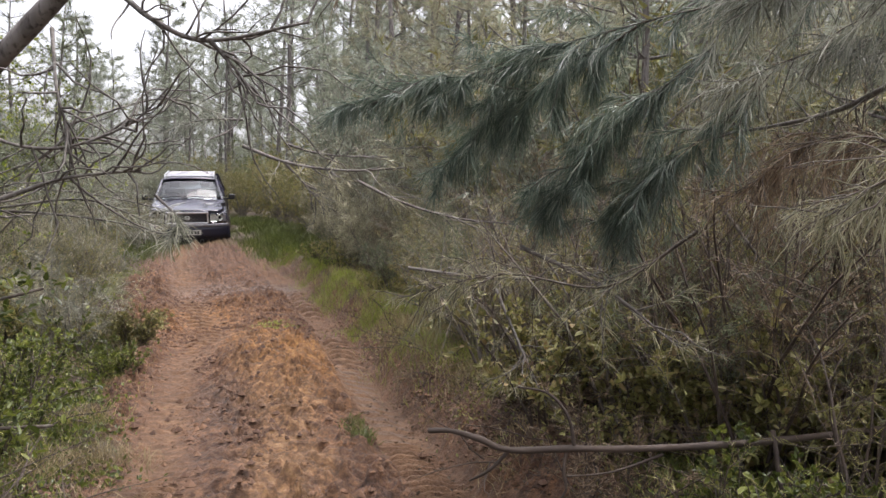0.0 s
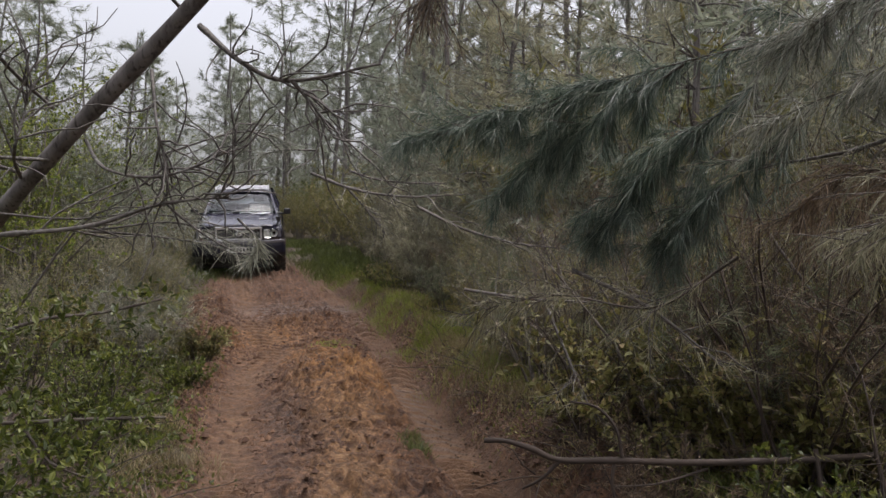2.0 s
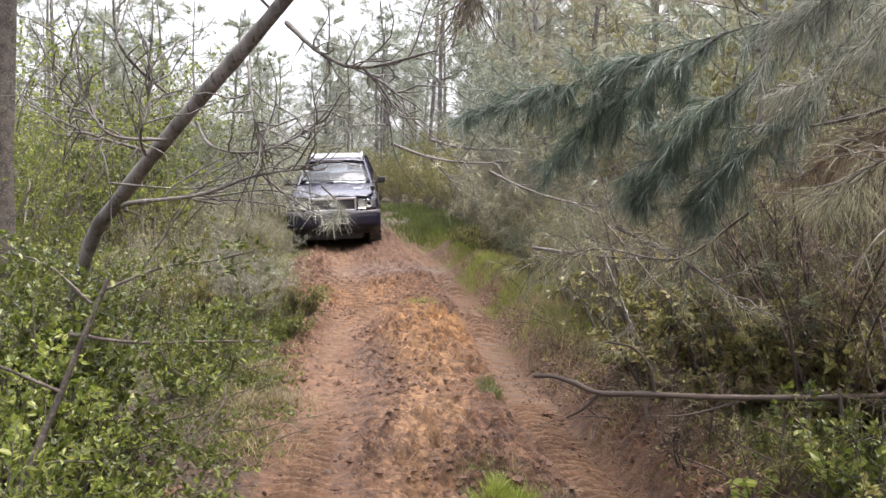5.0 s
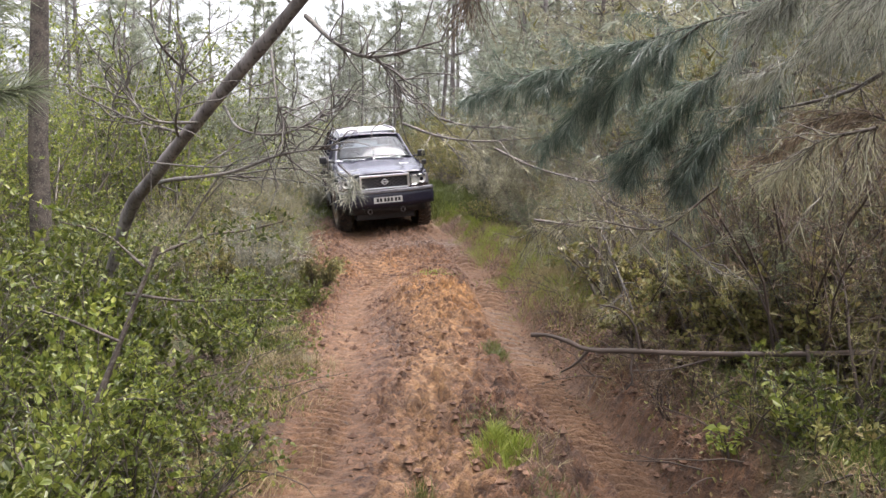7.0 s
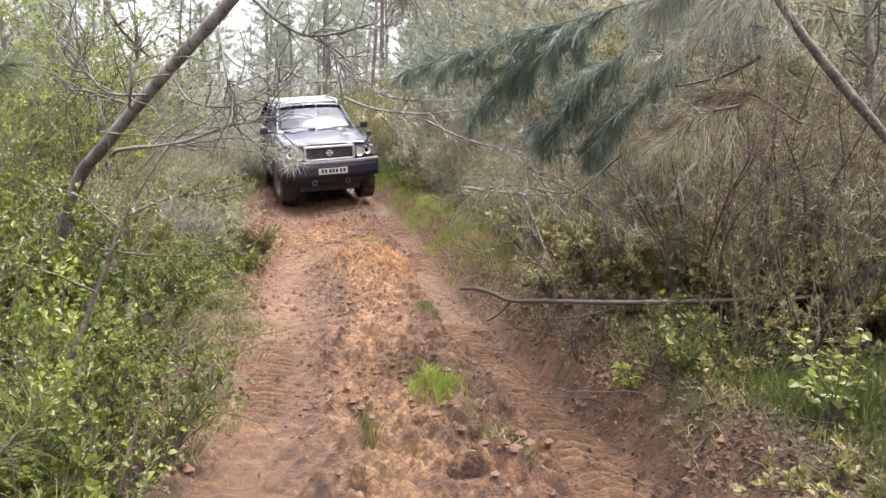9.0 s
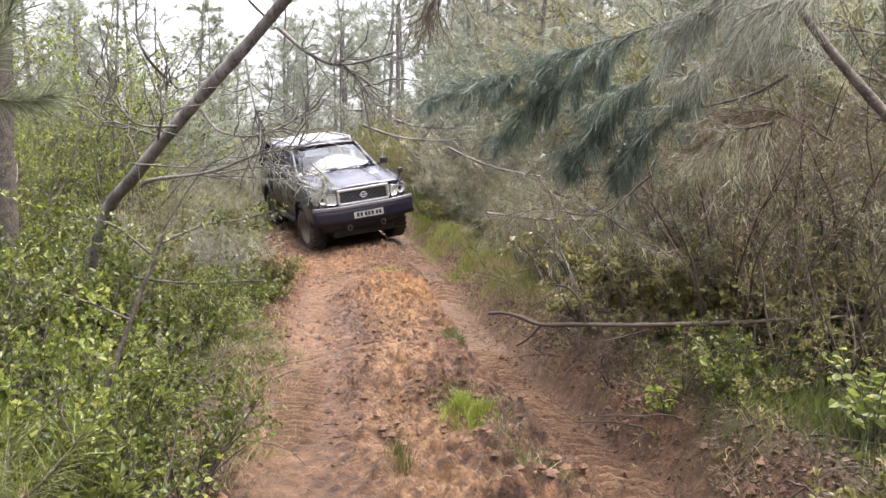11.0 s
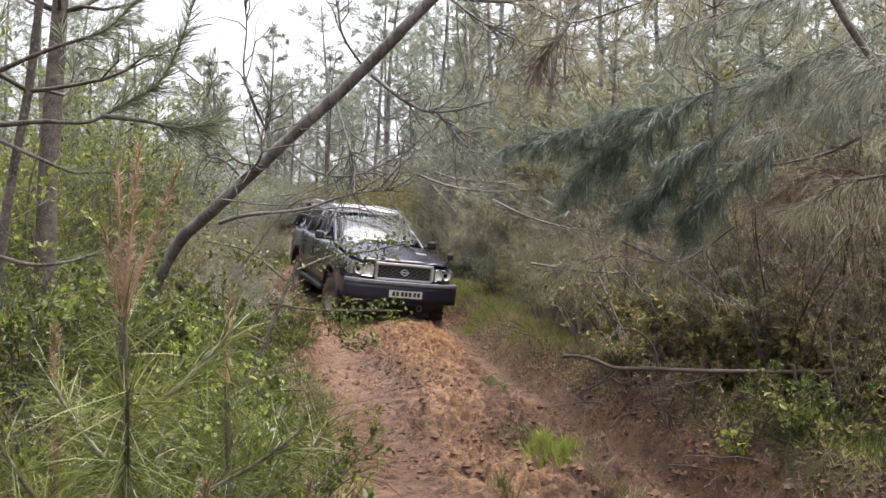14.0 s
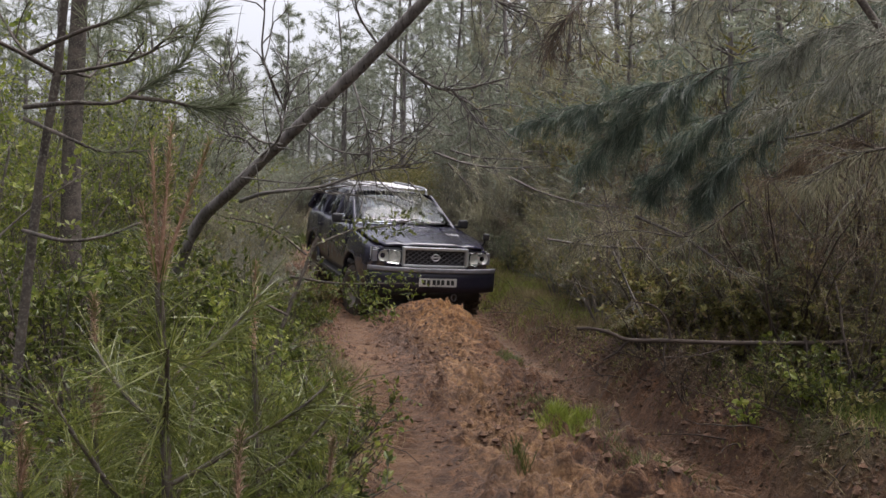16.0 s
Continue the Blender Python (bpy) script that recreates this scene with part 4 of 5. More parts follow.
cover("grass", "thin grass among the weeds", "grass", strip(1, 0.3, 4.0, 0.75, 2.6, 60, 0.18), 110, 0.17, "grass", 1.3)
cover("bank_weeds", "fresh seedlings on the rut bank", "weeds", strip(1, 2.6, 10, 0.5, 1.6, 40, 0.14), 50, 0.026, "leaf", 0.7, True)
cover("dry_grass", "dry stalks hanging over the rut bank", "grass", strip(1, 1.0, 9, 0.35, 1.1, 40, 0.12), 70, 0.14, "dry_grass", 0.7)
cover("leaf_litter", "brown fallen leaves under the shrubs", "leaf litter", strip(-1, 0.0, 13, 0.35, 2.5, 50, 0.25), 150, 0.035, "leaf_dead", 0.1, True)
cover("ground_ivy", "low green leaves covering the forest floor", "ground cover", strip(-1, -0.6, 14, 0.45, 3.2, 110, 0.22), 130, 0.035, "leaf", 0.6, True)
cover("ground_ivy", "low dark green leaves along the mud edge", "ground cover", strip(-1, 1.5, 10, 0.3, 0.95, 80, 0.13), 110, 0.032, "leaf", 0.7, True)
cover("grass", "thin grass along the mud edge", "grass", strip(-1, 2.0, 10, 0.35, 1.0, 50, 0.12), 40, 0.13, "grass", 1.3)
cover("ground_ivy", "dull green seedlings on the bank", "ground cover", strip(1, 2.5, 15, 0.6, 3.0, 60, 0.22), 90, 0.03, "leaf_dull", 0.6, True)
cover("grass", "fresh grass at the track edge", "grass", strip(1, 9.5, 17, 0.32, 0.85, 40, 0.16), 260, 0.15, "grass_bright", 1.4)
cover("grass", "rank grass along the far bend of the track", "grass", strip(1, 15, 25, 0.3, 2.0, 70, 0.3), 260, 0.24, "grass", 1.4, width=0.009)
cover("grass", "rank grass on the outer side of the bend", "grass", strip(-1, 14, 25, 0.5, 2.2, 70, 0.3), 220, 0.26, "grass", 1.4, width=0.009)
cover("grass", "yellow-green grass under the hedge", "grass", strip(1, 6.3, 12.5, 0.45, 1.3, 60, 0.14), 70, 0.18, "grass_bright", 1.4, width=0.005)
cover("dry_grass", "dry grass under the hedge", "grass", strip(1, 6.0, 12.5, 0.4, 1.4, 70, 0.15), 130, 0.2, "dry_grass", 1.3, width=0.004)
cover("grass", "grass on the bank by the bend of the rut", "grass", [(2.4 + 0.22 * rng.standard_normal(), 2.0 + 0.4 * rng.standard_normal(), 0.16) for _ in range(14)], 200, 0.24, "grass", 1.6, width=0.005)
cover("grass_tuft", "bright green grass tuft between the ruts", "grass", [(0.2, 2.52, 0.06), (0.16, 2.62, 0.05), (0.26, 2.42, 0.05)], 420, 0.13, "grass_bright", 1.2)
cover("grass_tuft", "trodden green grass between the ruts", "grass", [(0.08, 2.85, 0.08), (0.0, 3.1, 0.08), (0.5, 2.1, 0.08), (0.6, 1.88, 0.08), (0.75, 1.65, 0.07), (-0.3, 4.9, 0.05), (-0.42, 5.3, 0.05), (-0.36, 5.1, 0.05)], 190, 0.09, "grass", 1.0)
cover("dry_grass", "dry grass in the middle of the track", "grass", [(0.28, 2.72, 0.08), (0.1, 3.0, 0.1), (0.42, 2.5, 0.09), (0.46, 2.4, 0.07), (0.65, 1.8, 0.08)], 150, 0.1, "dry_grass", 0.6)
cover("grass_tuft", "thin dark reeds in the middle of the track", "grass", [(-0.02, 1.86, 0.03), (0.0, 1.8, 0.025)], 60, 0.17, "grass", 2.2, width=0.003)
cover("grass_tuft", "small green patch on the heap", "grass", [(-2.15, 9.55, 0.13), (-2.0, 9.4, 0.1)], 500, 0.07, "grass_bright", 1.0)
cover("dry_grass", "dry stalks along the left edge", "grass", strip(-1, 0.3, 9, 0.25, 0.6, 36, 0.12), 110, 0.16, "dry_grass", 1.0)


# fallen branch across the bank
def fallen_branch():
    root = thing("fallen_branch", "fallen bare branch lying across the bank", "branch")
    t = Tubes()
    t.add(spline([(0.25, 3.02, 0.63), (0.34, 2.99, 0.64), (0.45, 2.95, 0.625), (0.57, 2.95, 0.585), (0.8, 3.0, 0.585), (1.12, 3.07, 0.58), (1.6, 3.25, 0.575), (2.09, 3.49, 0.575), (2.6, 3.75, 0.57), (3.2, 4.0, 0.55)], 48), 0.011, 0.017, 10, 0.1)
    t.build("main_stem", MAT["log"], root)
    for pts, r in (([(0.57, 2.95, 0.58), (0.5, 2.96, 0.5), (0.42, 3.0, 0.44)], 0.009), ([(0.8, 3.0, 0.58), (0.79, 2.98, 0.5), (0.8, 2.97, 0.43), (0.77, 2.97, 0.38)], 0.008), ([(0.83, 3.0, 0.6), (0.8, 3.0, 0.72), (0.72, 3.02, 0.8), (0.6, 3.02, 0.82)], 0.008), ([(1.2, 3.1, 0.55), (0.98, 3.0, 0.5), (0.8, 2.95, 0.49)], 0.006), ([(1.7, 3.3, 0.62), (1.72, 3.2, 0.35), (1.75, 3.15, 0.15)], 0.012)):
        b = Tubes()
        b.add(spline(pts, 14), r, r * 0.5, 6, 0.06)
        b.build("side_twig", MAT["log"], root)


fallen_branch()


def dead_sticks():
    root_b = Tubes()
    for i in range(340):
        y = rng.uniform(1.0, 10)
        x = side_of_track(y, 1, rng.uniform(0.3, 2.2)) if i % 3 else side_of_track(y, -1, rng.uniform(0.3, 1.6))
        p = limb((x, y, gz(x, y) + 0.02), (*ball(1)[0][:2], 0.12), rng.uniform(0.15, 0.7), 0.02, 0.06, 0.15, 6)
        p[:, 2] = np.maximum(p[:, 2], [gz(a, b) + 0.008 for a, b, _ in p])
        root_b.add(p, 0.005, 0.002, 4)
    tagged(root_b.build("dead_sticks", MAT["log"]), "thin dead sticks lying on the banks", "sticks", kind="stuff")


dead_sticks()


# standing bare twigs beside the track
for x, y, h in ((0.92, 5.24, 1.3), (1.3, 4.3, 1.6), (1.9, 4.4, 1.9), (0.5, 6.3, 1.4), (2.4, 4.2, 2.0), (1.5, 5.5, 1.8), (2.9, 4.8, 2.2), (1.0, 6.2, 1.7)):
    shrub("bare_bush", "bare twiggy bush with few dry needles", "bush", x, y, h, 0.7, 9, 9, 10, 0.06, "needle_brown", "twig", True, 0.003, group="bare bushes", seg=0.35)


for x, y, h in ((1.85, 2.95, 1.1), (2.2, 3.1, 1.3), (2.55, 3.2, 1.4), (1.3, 2.9, 0.6), (2.3, 2.8, 1.0)):
    shrub("bare_bush", "thin brown twiggy bush in front of the fallen branch", "bush", x, y, h, 0.5, 5, 8, 12, 0.065, "leaf_dull", "log", True, 0.004, group="bare bushes", seg=0.35)


def young_pine(x, y, stem_top, candles, size=1.0):
    """A young pine with upright pale candle shoots and long soft needles."""
    root = thing("young_pine", "young pine with upright brown candle shoots", "pine tree")
    t = Tubes()
    base = np.array([x, y, gz(x, y) - 0.02])
    top = np.array(stem_top)
    path = spline([base, base * 0.5 + top * 0.5 + np.array([0.01, 0.01, 0]), top], 12)
    t.add(path, 0.016 * size, 0.009 * size, 8, 0.05)
    t.build("stem", MAT["bark_dark"], root)
    g = Blades()
    a, b, f = along(path, int(700 * size), 0.25, 1.0)
    g.needles(a, b * 0.5 + 0.9 * ball(len(a)), rng.uniform(0.1, 0.2, len(a)), 0.0024, 0.18)
    for i in range(int(12 * size)):
        f = 0.15 + 0.8 * i / 12
        p = path[int(f * 11)]
        w = np.array([np.cos(2.4 * i), np.sin(2.4 * i), 0.5])
        lp = limb(p, w, (0.5 - 0.3 * f) * size + 0.1, 0.12, 0, 0.08, 7)
        s = Tubes()
        s.add(lp, 0.007, 0.004, 5)
        s.build("side_shoot", MAT["bark_dark"], root)
        a, b, _ = along(lp, 190, 0.1, 1.0)
        g.needles(a, b * 0.6 + 0.8 * ball(len(a)), rng.uniform(0.1, 0.2, len(a)), 0.0024, 0.15)
        if i % 4 == 1:
            candle(root, lp[-1], (0.05 * rng.standard_normal(), 0.05 * rng.standard_normal(), 1), 0.12, 0.006)
    for dx, dy, h in candles:
        candle(root, top, (dx, dy, 1), h, 0.0085)
    tagged(g.build("needle_spray", MAT["needle_young"], root), kind="stuff")


def candle(root, base, way, h, r):
    p = np.asarray(base) + np.linspace(0, 1, 7)[:, None] * unit(np.array(way, float)) * h
    t = Tubes()
    t.add(p, r * 0.55, r * 0.3, 7, 0.12)
    c = t.build("candle_shoot", MAT["candle"], root, "pale brown candle shoot")
    s = Blades()
    a, b, _ = along(p, 280, 0.0, 1.0)
    s.needles(a, b * 0.7 + 0.75 * ball(280), rng.uniform(0.012, 0.028, 280), 0.003, 0.0, True)
    tagged(s.build("scale_fringe", MAT["candle_scale"], c), kind="stuff")
    s = Blades()
    a, b, _ = along(p, 130, 0.45, 1.0)
    s.needles(a, b * 1.2 + 0.5 * ball(130), rng.uniform(0.02, 0.045, 130), 0.002, 0.0, True)
    tagged(s.build("tip_fringe", MAT["needle_young"], c), kind="stuff")


young_pine(-0.56, -0.69, (-0.585, -0.71, 1.14), [(0.07, 0.0, 0.33), (-0.1, 0.05, 0.29), (0.34, 0.05, 0.31), (0.02, 0.12, 0.23), (-0.2, -0.1, 0.17)])
young_pine(-0.58, -0.18, (-0.6, -0.17, 0.92), [(0.0, 0.0, 0.24)], 0.8)
young_pine(-0.95, -0.35, (-0.96, -0.35, 0.72), [(0.0, 0.0, 0.14), (0.2, 0, 0.1)], 0.8)
young_pine(-0.82, -0.75, (-0.85, -0.78, 0.7), [(0.0, 0.0, 0.14), (0.2, 0, 0.1)], 0.8)


def leafy_arm():
    """The dark leaning stem with a leafy arm reaching over the track."""
    root = thing("leaning_sapling", "dark leaning sapling with small leaves along its arms", "tree")
    g = Blades()
    for pts, r, n in (([(-1.32, 1.0, 0.0), (-1.19, 1.07, 0.28), (-1.08, 1.2, 0.7), (-1.0, 1.27, 0.98), (-0.93, 1.32, 1.2)], 0.016, 40), ([(-1.04, 1.27, 1.02), (-0.85, 1.36, 0.99), (-0.68, 1.45, 0.99), (-0.49, 1.53, 0.99)], 0.007, 160), ([(-0.8, 1.38, 0.99), (-0.72, 1.38, 0.9), (-0.62, 1.39, 0.86)], 0.005, 110), ([(-0.95, 1.31, 1.16), (-0.78, 1.4, 1.24), (-0.65, 1.48, 1.26), (-0.5, 1.5, 1.3)], 0.006, 130), ([(-0.97, 1.29, 1.12), (-1.15, 1.3, 1.24), (-1.35, 1.3, 1.28)], 0.006, 90), ([(-1.02, 1.2, 0.85), (-1.2, 1.1, 0.95), (-1.4, 1.1, 0.98)], 0.006, 70), ([(-1.1, 1.15, 0.6), (-0.95, 1.1, 0.66), (-0.8, 1.08, 0.68)], 0.005, 60)):
        lp = spline(pts, 16)
        t = Tubes()
        t.add(lp, r, r * 0.5, 6, 0.05)
        t.build("arm", MAT["bark_dark"], root)
        n *= 2
        a, b, _ = along(lp, n, 0.2 if n > 85 else 0.6, 1.0)
        off = 0.06 * ball(n)
        g.leaves(a + off, b * 0.4 + ball(n), rng.uniform(0.012, 0.032, n), 0.5)
    tagged(g.build("foliage", MAT["leaf"], root), kind="stuff")


leafy_arm()


def broad_plant(x, y, h, n, leaf):
    root = thing("broadleaf_plant", "low plant with broad lobed fresh green leaves", "plant", "broadleaf plants")
    base = np.array([x, y, gz(x, y)])
    for i in range(n):
        st = limb(base, (0.6 * np.cos(2.4 * i), 0.6 * np.sin(2.4 * i), 1.0), h * rng.uniform(0.5, 1.1), 0.02, 0.1, 0.1, 6)
        t = Tubes()
        t.add(st, 0.004, 0.002, 5)
        s = t.build("stalk", MAT["bark_dark"], root)
        g = Blades()
        k = 8
        at, tan, _ = along(st, k, 0.35, 1.0)
        a = rng.uniform(0, 6.3, k)
        g.leaves(at, np.stack([np.cos(a), np.sin(a), rng.uniform(-0.5, 0.6, k)], 1), rng.uniform(0.6, 1.2, k) * leaf, 0.75)
        tagged(g.build("foliage", MAT["leaf_bright"], s), kind="stuff")


for x, y, h, n, lf in ((1.28, 2.87, 0.22, 8, 0.045), (1.55, 2.7, 0.34, 10, 0.05), (2.1, 1.9, 0.42, 11, 0.055), (-0.75, 0.95, 0.5, 9, 0.036), (-0.62, 0.2, 0.42, 10, 0.036), (-0.9, 1.6, 0.5, 9, 0.036), (2.2, 2.4, 0.4, 9, 0.05)):
    broad_plant(x, y, h, n, lf)
# round bush at the left rut
shrub("round_bush", "round pale green bush at the track edge", "shrub", -3.3, 8.25, 0.55, 0.4, 16, 12, 14, 0.035, "leaf_dull", z=None)
shrub("round_bush", "round pale green bush at the track edge", "shrub", -2.75, 6.6, 0.4, 0.35, 14, 10, 14, 0.03, "leaf")


# bare branches reaching out of the bushes beside the track
BARE_BRANCHES = [
    [(-1.11, 6.01, 2.04), (-0.90, 5.96, 1.98), (-0.65, 5.91, 1.95), (-0.30, 5.77, 1.94)],
    [(-1.14, 6.01, 1.91), (-0.99, 6.06, 1.75), (-0.85, 6.09, 1.58)],
    [(-0.05, 5.01, 1.17), (0.42, 5.04, 1.12), (0.89, 5.04, 1.11), (1.15, 4.92, 1.02), (1.36, 4.88, 0.86)],
    [(-0.45, 5.35, 1.74), (-0.14, 5.30, 1.60), (0.24, 5.24, 1.50), (0.65, 5.16, 1.47)],
    [(1.59, 4.35, 1.82), (1.81, 4.32, 1.49), (2.05, 4.25, 1.17), (2.16, 4.21, 1.05)],
    [(1.08, 4.23, 1.03), (1.36, 4.21, 0.84), (1.70, 4.14, 0.51), (1.95, 4.08, 0.38)],
    [(-1.04, 4.66, 1.90), (-0.74, 4.62, 1.80), (-0.39, 4.56, 1.76), (-0.02, 4.48, 1.78)],
    [(0.61, 3.40, 1.37), (0.96, 3.26, 1.21), (1.26, 3.11, 0.98)],
    [(1.86, 2.74, 1.99), (1.74, 2.87, 1.92), (1.54, 3.00, 1.87), (1.29, 3.12, 1.84)],
    [(0.51, 4.64, 1.09), (0.67, 4.51, 0.75), (0.81, 4.26, 0.48)],
]
for pts in BARE_BRANCHES:
    root = thing("bare_branch", "thin bare branch among the bushes", "branch", "bare branches")
    lp = spline(pts, 16)
    t = Tubes()
    t.add(lp, 0.012, 0.004, 6, 0.08)
    t.build("main_stem", MAT["limb"], root)
    tw, gr = Tubes(), Blades()
    p, d, f = along(lp, 12, 0.1, 1.0)
    for q, e in zip(p, d):
        sub = limb(q, e * 0.8 + 0.8 * ball(1)[0], rng.uniform(0.15, 0.45), 0.02, 0.08, 0.2, 6)
        tw.add(sub, 0.0045, 0.0018, 4)
        a, b, _ = along(sub, 22, 0.4, 1.0)
        gr.needles(a, b * 0.8 + 0.7 * ball(22), rng.uniform(0.06, 0.12, 22), 0.003, 0.15)
    tagged(tw.build("twigwork", MAT["limb"], root), kind="stuff")
    tagged(gr.build("needle_spray", MAT["needle_grey"], root), kind="stuff")


# ---- the car: local -y is forwards, the origin lies on the ground under the front axle ----
def car_paint():
    m, nt, b = nodes_of("muddy_dark_paint")
    tc = nt.nodes.new("ShaderNodeTexCoord")
    sep = nt.nodes.new("ShaderNodeSeparateXYZ")
    nt.links.new(tc.outputs["Object"], sep.inputs[0])
    low = nt.nodes.new("ShaderNodeMapRange")
    low.inputs["From Min"].default_value, low.inputs["From Max"].default_value = 1.05, 0.55
    low.inputs["To Min"].default_value, low.inputs["To Max"].default_value = -0.12, 0.3
    nt.links.new(sep.outputs["Z"], low.inputs["Value"])
    add = nt.nodes.new("ShaderNodeMath")
    add.operation = "ADD"
    nt.links.new(noise_of(nt, 6, 7, 0.7), add.inputs[0])
    nt.links.new(low.outputs["Result"], add.inputs[1])
    mud = ramp(nt, add.outputs[0], [(0.56, (0, 0, 0)), (0.68, (1, 1, 1))])
    film = ramp(nt, noise_of(nt, 3, 5, 0.6), [(0.5, (0, 0, 0)), (0.85, (0.14, 0.14, 0.14))])
    col = mixed(nt, mixed(nt, (0.011, 0.009, 0.026), (0.06, 0.053, 0.075), film), (0.11, 0.075, 0.056), mud)
    nt.links.new(col, b.inputs["Base Color"])
    r = nt.nodes.new("ShaderNodeMapRange")
    nt.links.new(mud, r.inputs["Value"])
    r.inputs["To Min"].default_value, r.inputs["To Max"].default_value = 0.2, 0.85
    nt.links.new(r.outputs["Result"], b.inputs["Roughness"])
    b.inputs["Coat Weight"].default_value = 0.45
    b.inputs["Specular IOR Level"].default_value = 0.38
    b.inputs["Coat Roughness"].default_value = 0.16
    return m


def glass_material(name, tint, rough=0.02):
    m, nt, b = nodes_of(name)
    b.inputs["Base Color"].default_value = (*tint, 1)
    b.inputs["Transmission Weight"].default_value, b.inputs["Roughness"].default_value, b.inputs["IOR"].default_value = 1.0, rough, 1.4
    return m


MAT |= {
    "paint": car_paint(),
    "chrome": plain("chrome_trim", (0.72, 0.72, 0.74), (0.8, 0.8, 0.82), 20, 0.3, 0.85),
    "black": plain("black_plastic", (0.008, 0.008, 0.011), (0.018, 0.017, 0.019), 14, 0.6, bump=0.001, c3=(0.035, 0.028, 0.024)),
    "bumper": plain("dark_blue_bumper", (0.007, 0.006, 0.018), (0.012, 0.011, 0.026), 7, 0.45, c3=(0.024, 0.02, 0.028), bump=0.001),
    "lattice": plain("grey_lattice", (0.09, 0.09, 0.1), (0.16, 0.15, 0.16), 20, 0.4, 0.3),
    "strip": plain("grey_bumper_strip", (0.13, 0.13, 0.15), (0.2, 0.2, 0.22), 12, 0.4, c3=(0.16, 0.12, 0.1)),
    "tyre": plain("muddy_tyre", (0.016, 0.015, 0.015), (0.06, 0.045, 0.036), 9, 0.9, bump=0.004, c3=(0.16, 0.1, 0.065)),
    "rim": plain("muddy_steel_rim", (0.2, 0.19, 0.18), (0.17, 0.12, 0.085), 7, 0.5, 0.4),
    "glass": glass_material("window_glass", (0.4, 0.43, 0.44)),
    "lens": glass_material("lamp_glass", (0.95, 0.95, 0.93)),
    "reflector": plain("lamp_reflector", (0.5, 0.5, 0.47), (0.62, 0.61, 0.56), 30, 0.35, 0.35),
    "white": plain("white_plate", (0.42, 0.42, 0.39), (0.55, 0.55, 0.52), 25, 0.5, c3=(0.3, 0.26, 0.22)),
    "ink": plain("black_ink", (0.01, 0.01, 0.01), (0.02, 0.02, 0.02), 20, 0.6),
    "seat": plain("grey_cloth", (0.06, 0.06, 0.065), (0.1, 0.1, 0.105), 30, 0.9),
    "rack": plain("pale_roof_rack", (0.4, 0.4, 0.42), (0.5, 0.5, 0.52), 20, 0.4, 0.5),
}


def box(bm, lo, hi, bevel=0.01, turn=None):
    c = [(a + b) / 2 for a, b in zip(lo, hi)]
    m = Matrix.Translation(c) @ (turn or Matrix()) @ Matrix.Diagonal([b - a for a, b in zip(lo, hi)] + [1])
    vs = bmesh.ops.create_cube(bm, size=1, matrix=m)["verts"]
    if bevel:
        es = list({e for v in vs for e in v.link_edges})
        bmesh.ops.bevel(bm, geom=es, offset=bevel, segments=2, affect="EDGES", profile=0.5)
    return bm


def boxed(name, lo, hi, material, parent, bevel=0.01, turn=None, label=""):
    return part(name, box(bmesh.new(), lo, hi, bevel, turn), material, parent, label)


def grid_part(name, rows, material, parent, label="", thick=0.0):
    """A smooth sheet through rows of points, given thickness where asked."""
    g = np.array(rows, float)
    ny, nx = g.shape[:2]
    i = (np.arange(ny - 1)[:, None] * nx + np.arange(nx - 1)[None]).reshape(-1)
    ob = mesh_object(name, g.reshape(-1, 3), [np.stack([i, i + 1, i + nx + 1, i + nx], -1)], material, parent, label, smooth=True)
    if thick:
        s = ob.modifiers.new("thickness", "SOLIDIFY")
        s.thickness, s.offset = thick, 0
    return ob


def ring_bar(pts, r, sides=6, close=False):
    t = Tubes()
    p = [*pts, pts[0], pts[1]] if close else pts
    t.add(np.array(p, float), r, r, sides)
    return t


WHEEL_R = 0.395


def build_wheel(parent, x, y):
    wheel = tagged(new("wheel"), "mud-caked off-road wheel")
    wheel.parent = parent
    wheel.location = (x, y, WHEEL_R - 0.07)
    prof = [(-0.125, 0.22), (-0.13, 0.3), (-0.118, 0.355), (-0.09, 0.372), (0, 0.376), (0.09, 0.372), (0.118, 0.355), (0.13, 0.3), (0.125, 0.22)]
    n = 40
    a = np.linspace(0, 2 * np.pi, n + 1)
    rows = [[(w, r * np.cos(t), r * np.sin(t)) for w, r in prof] for t in a]
    tyre = grid_part("tyre", rows, MAT["tyre"], wheel)
    bm = bmesh.new()
    for i in range(26):
        t = 2 * math.pi * i / 26
        for s in (-1, 1):
            m = Matrix.Rotation(t + s * 0.06, 4, "X") @ Matrix.Translation((s * 0.075, 0, 0.378)) @ Matrix.Rotation(s * 0.35, 4, "Z") @ Matrix.Diagonal((0.1, 0.04, 0.022, 1))
            bmesh.ops.create_cube(bm, size=1, matrix=m)
    part("tread", bm, MAT["tyre"], wheel)
    for s in (-1, 1):
        rp = [(0.0, 0.03), (0.03, 0.05), (0.02, 0.1), (0.05, 0.17), (0.1, 0.2), (0.118, 0.222), (0.122, 0.235)]
        rows = [[(s * (0.0 + w), r * np.cos(t), r * np.sin(t)) for w, r in rp] for t in a]
        rim = grid_part("rim", rows, MAT["rim"], wheel)
        bm = bmesh.new()
        bmesh.ops.create_cone(bm, cap_ends=True, segments=16, radius1=0.05, radius2=0.04, depth=0.03, matrix=Matrix.Translation((s * 0.03, 0, 0)) @ Matrix.Rotation(radians(90), 4, "Y"))
        part("hub_cap", bm, MAT["rim"], wheel)
    return wheel


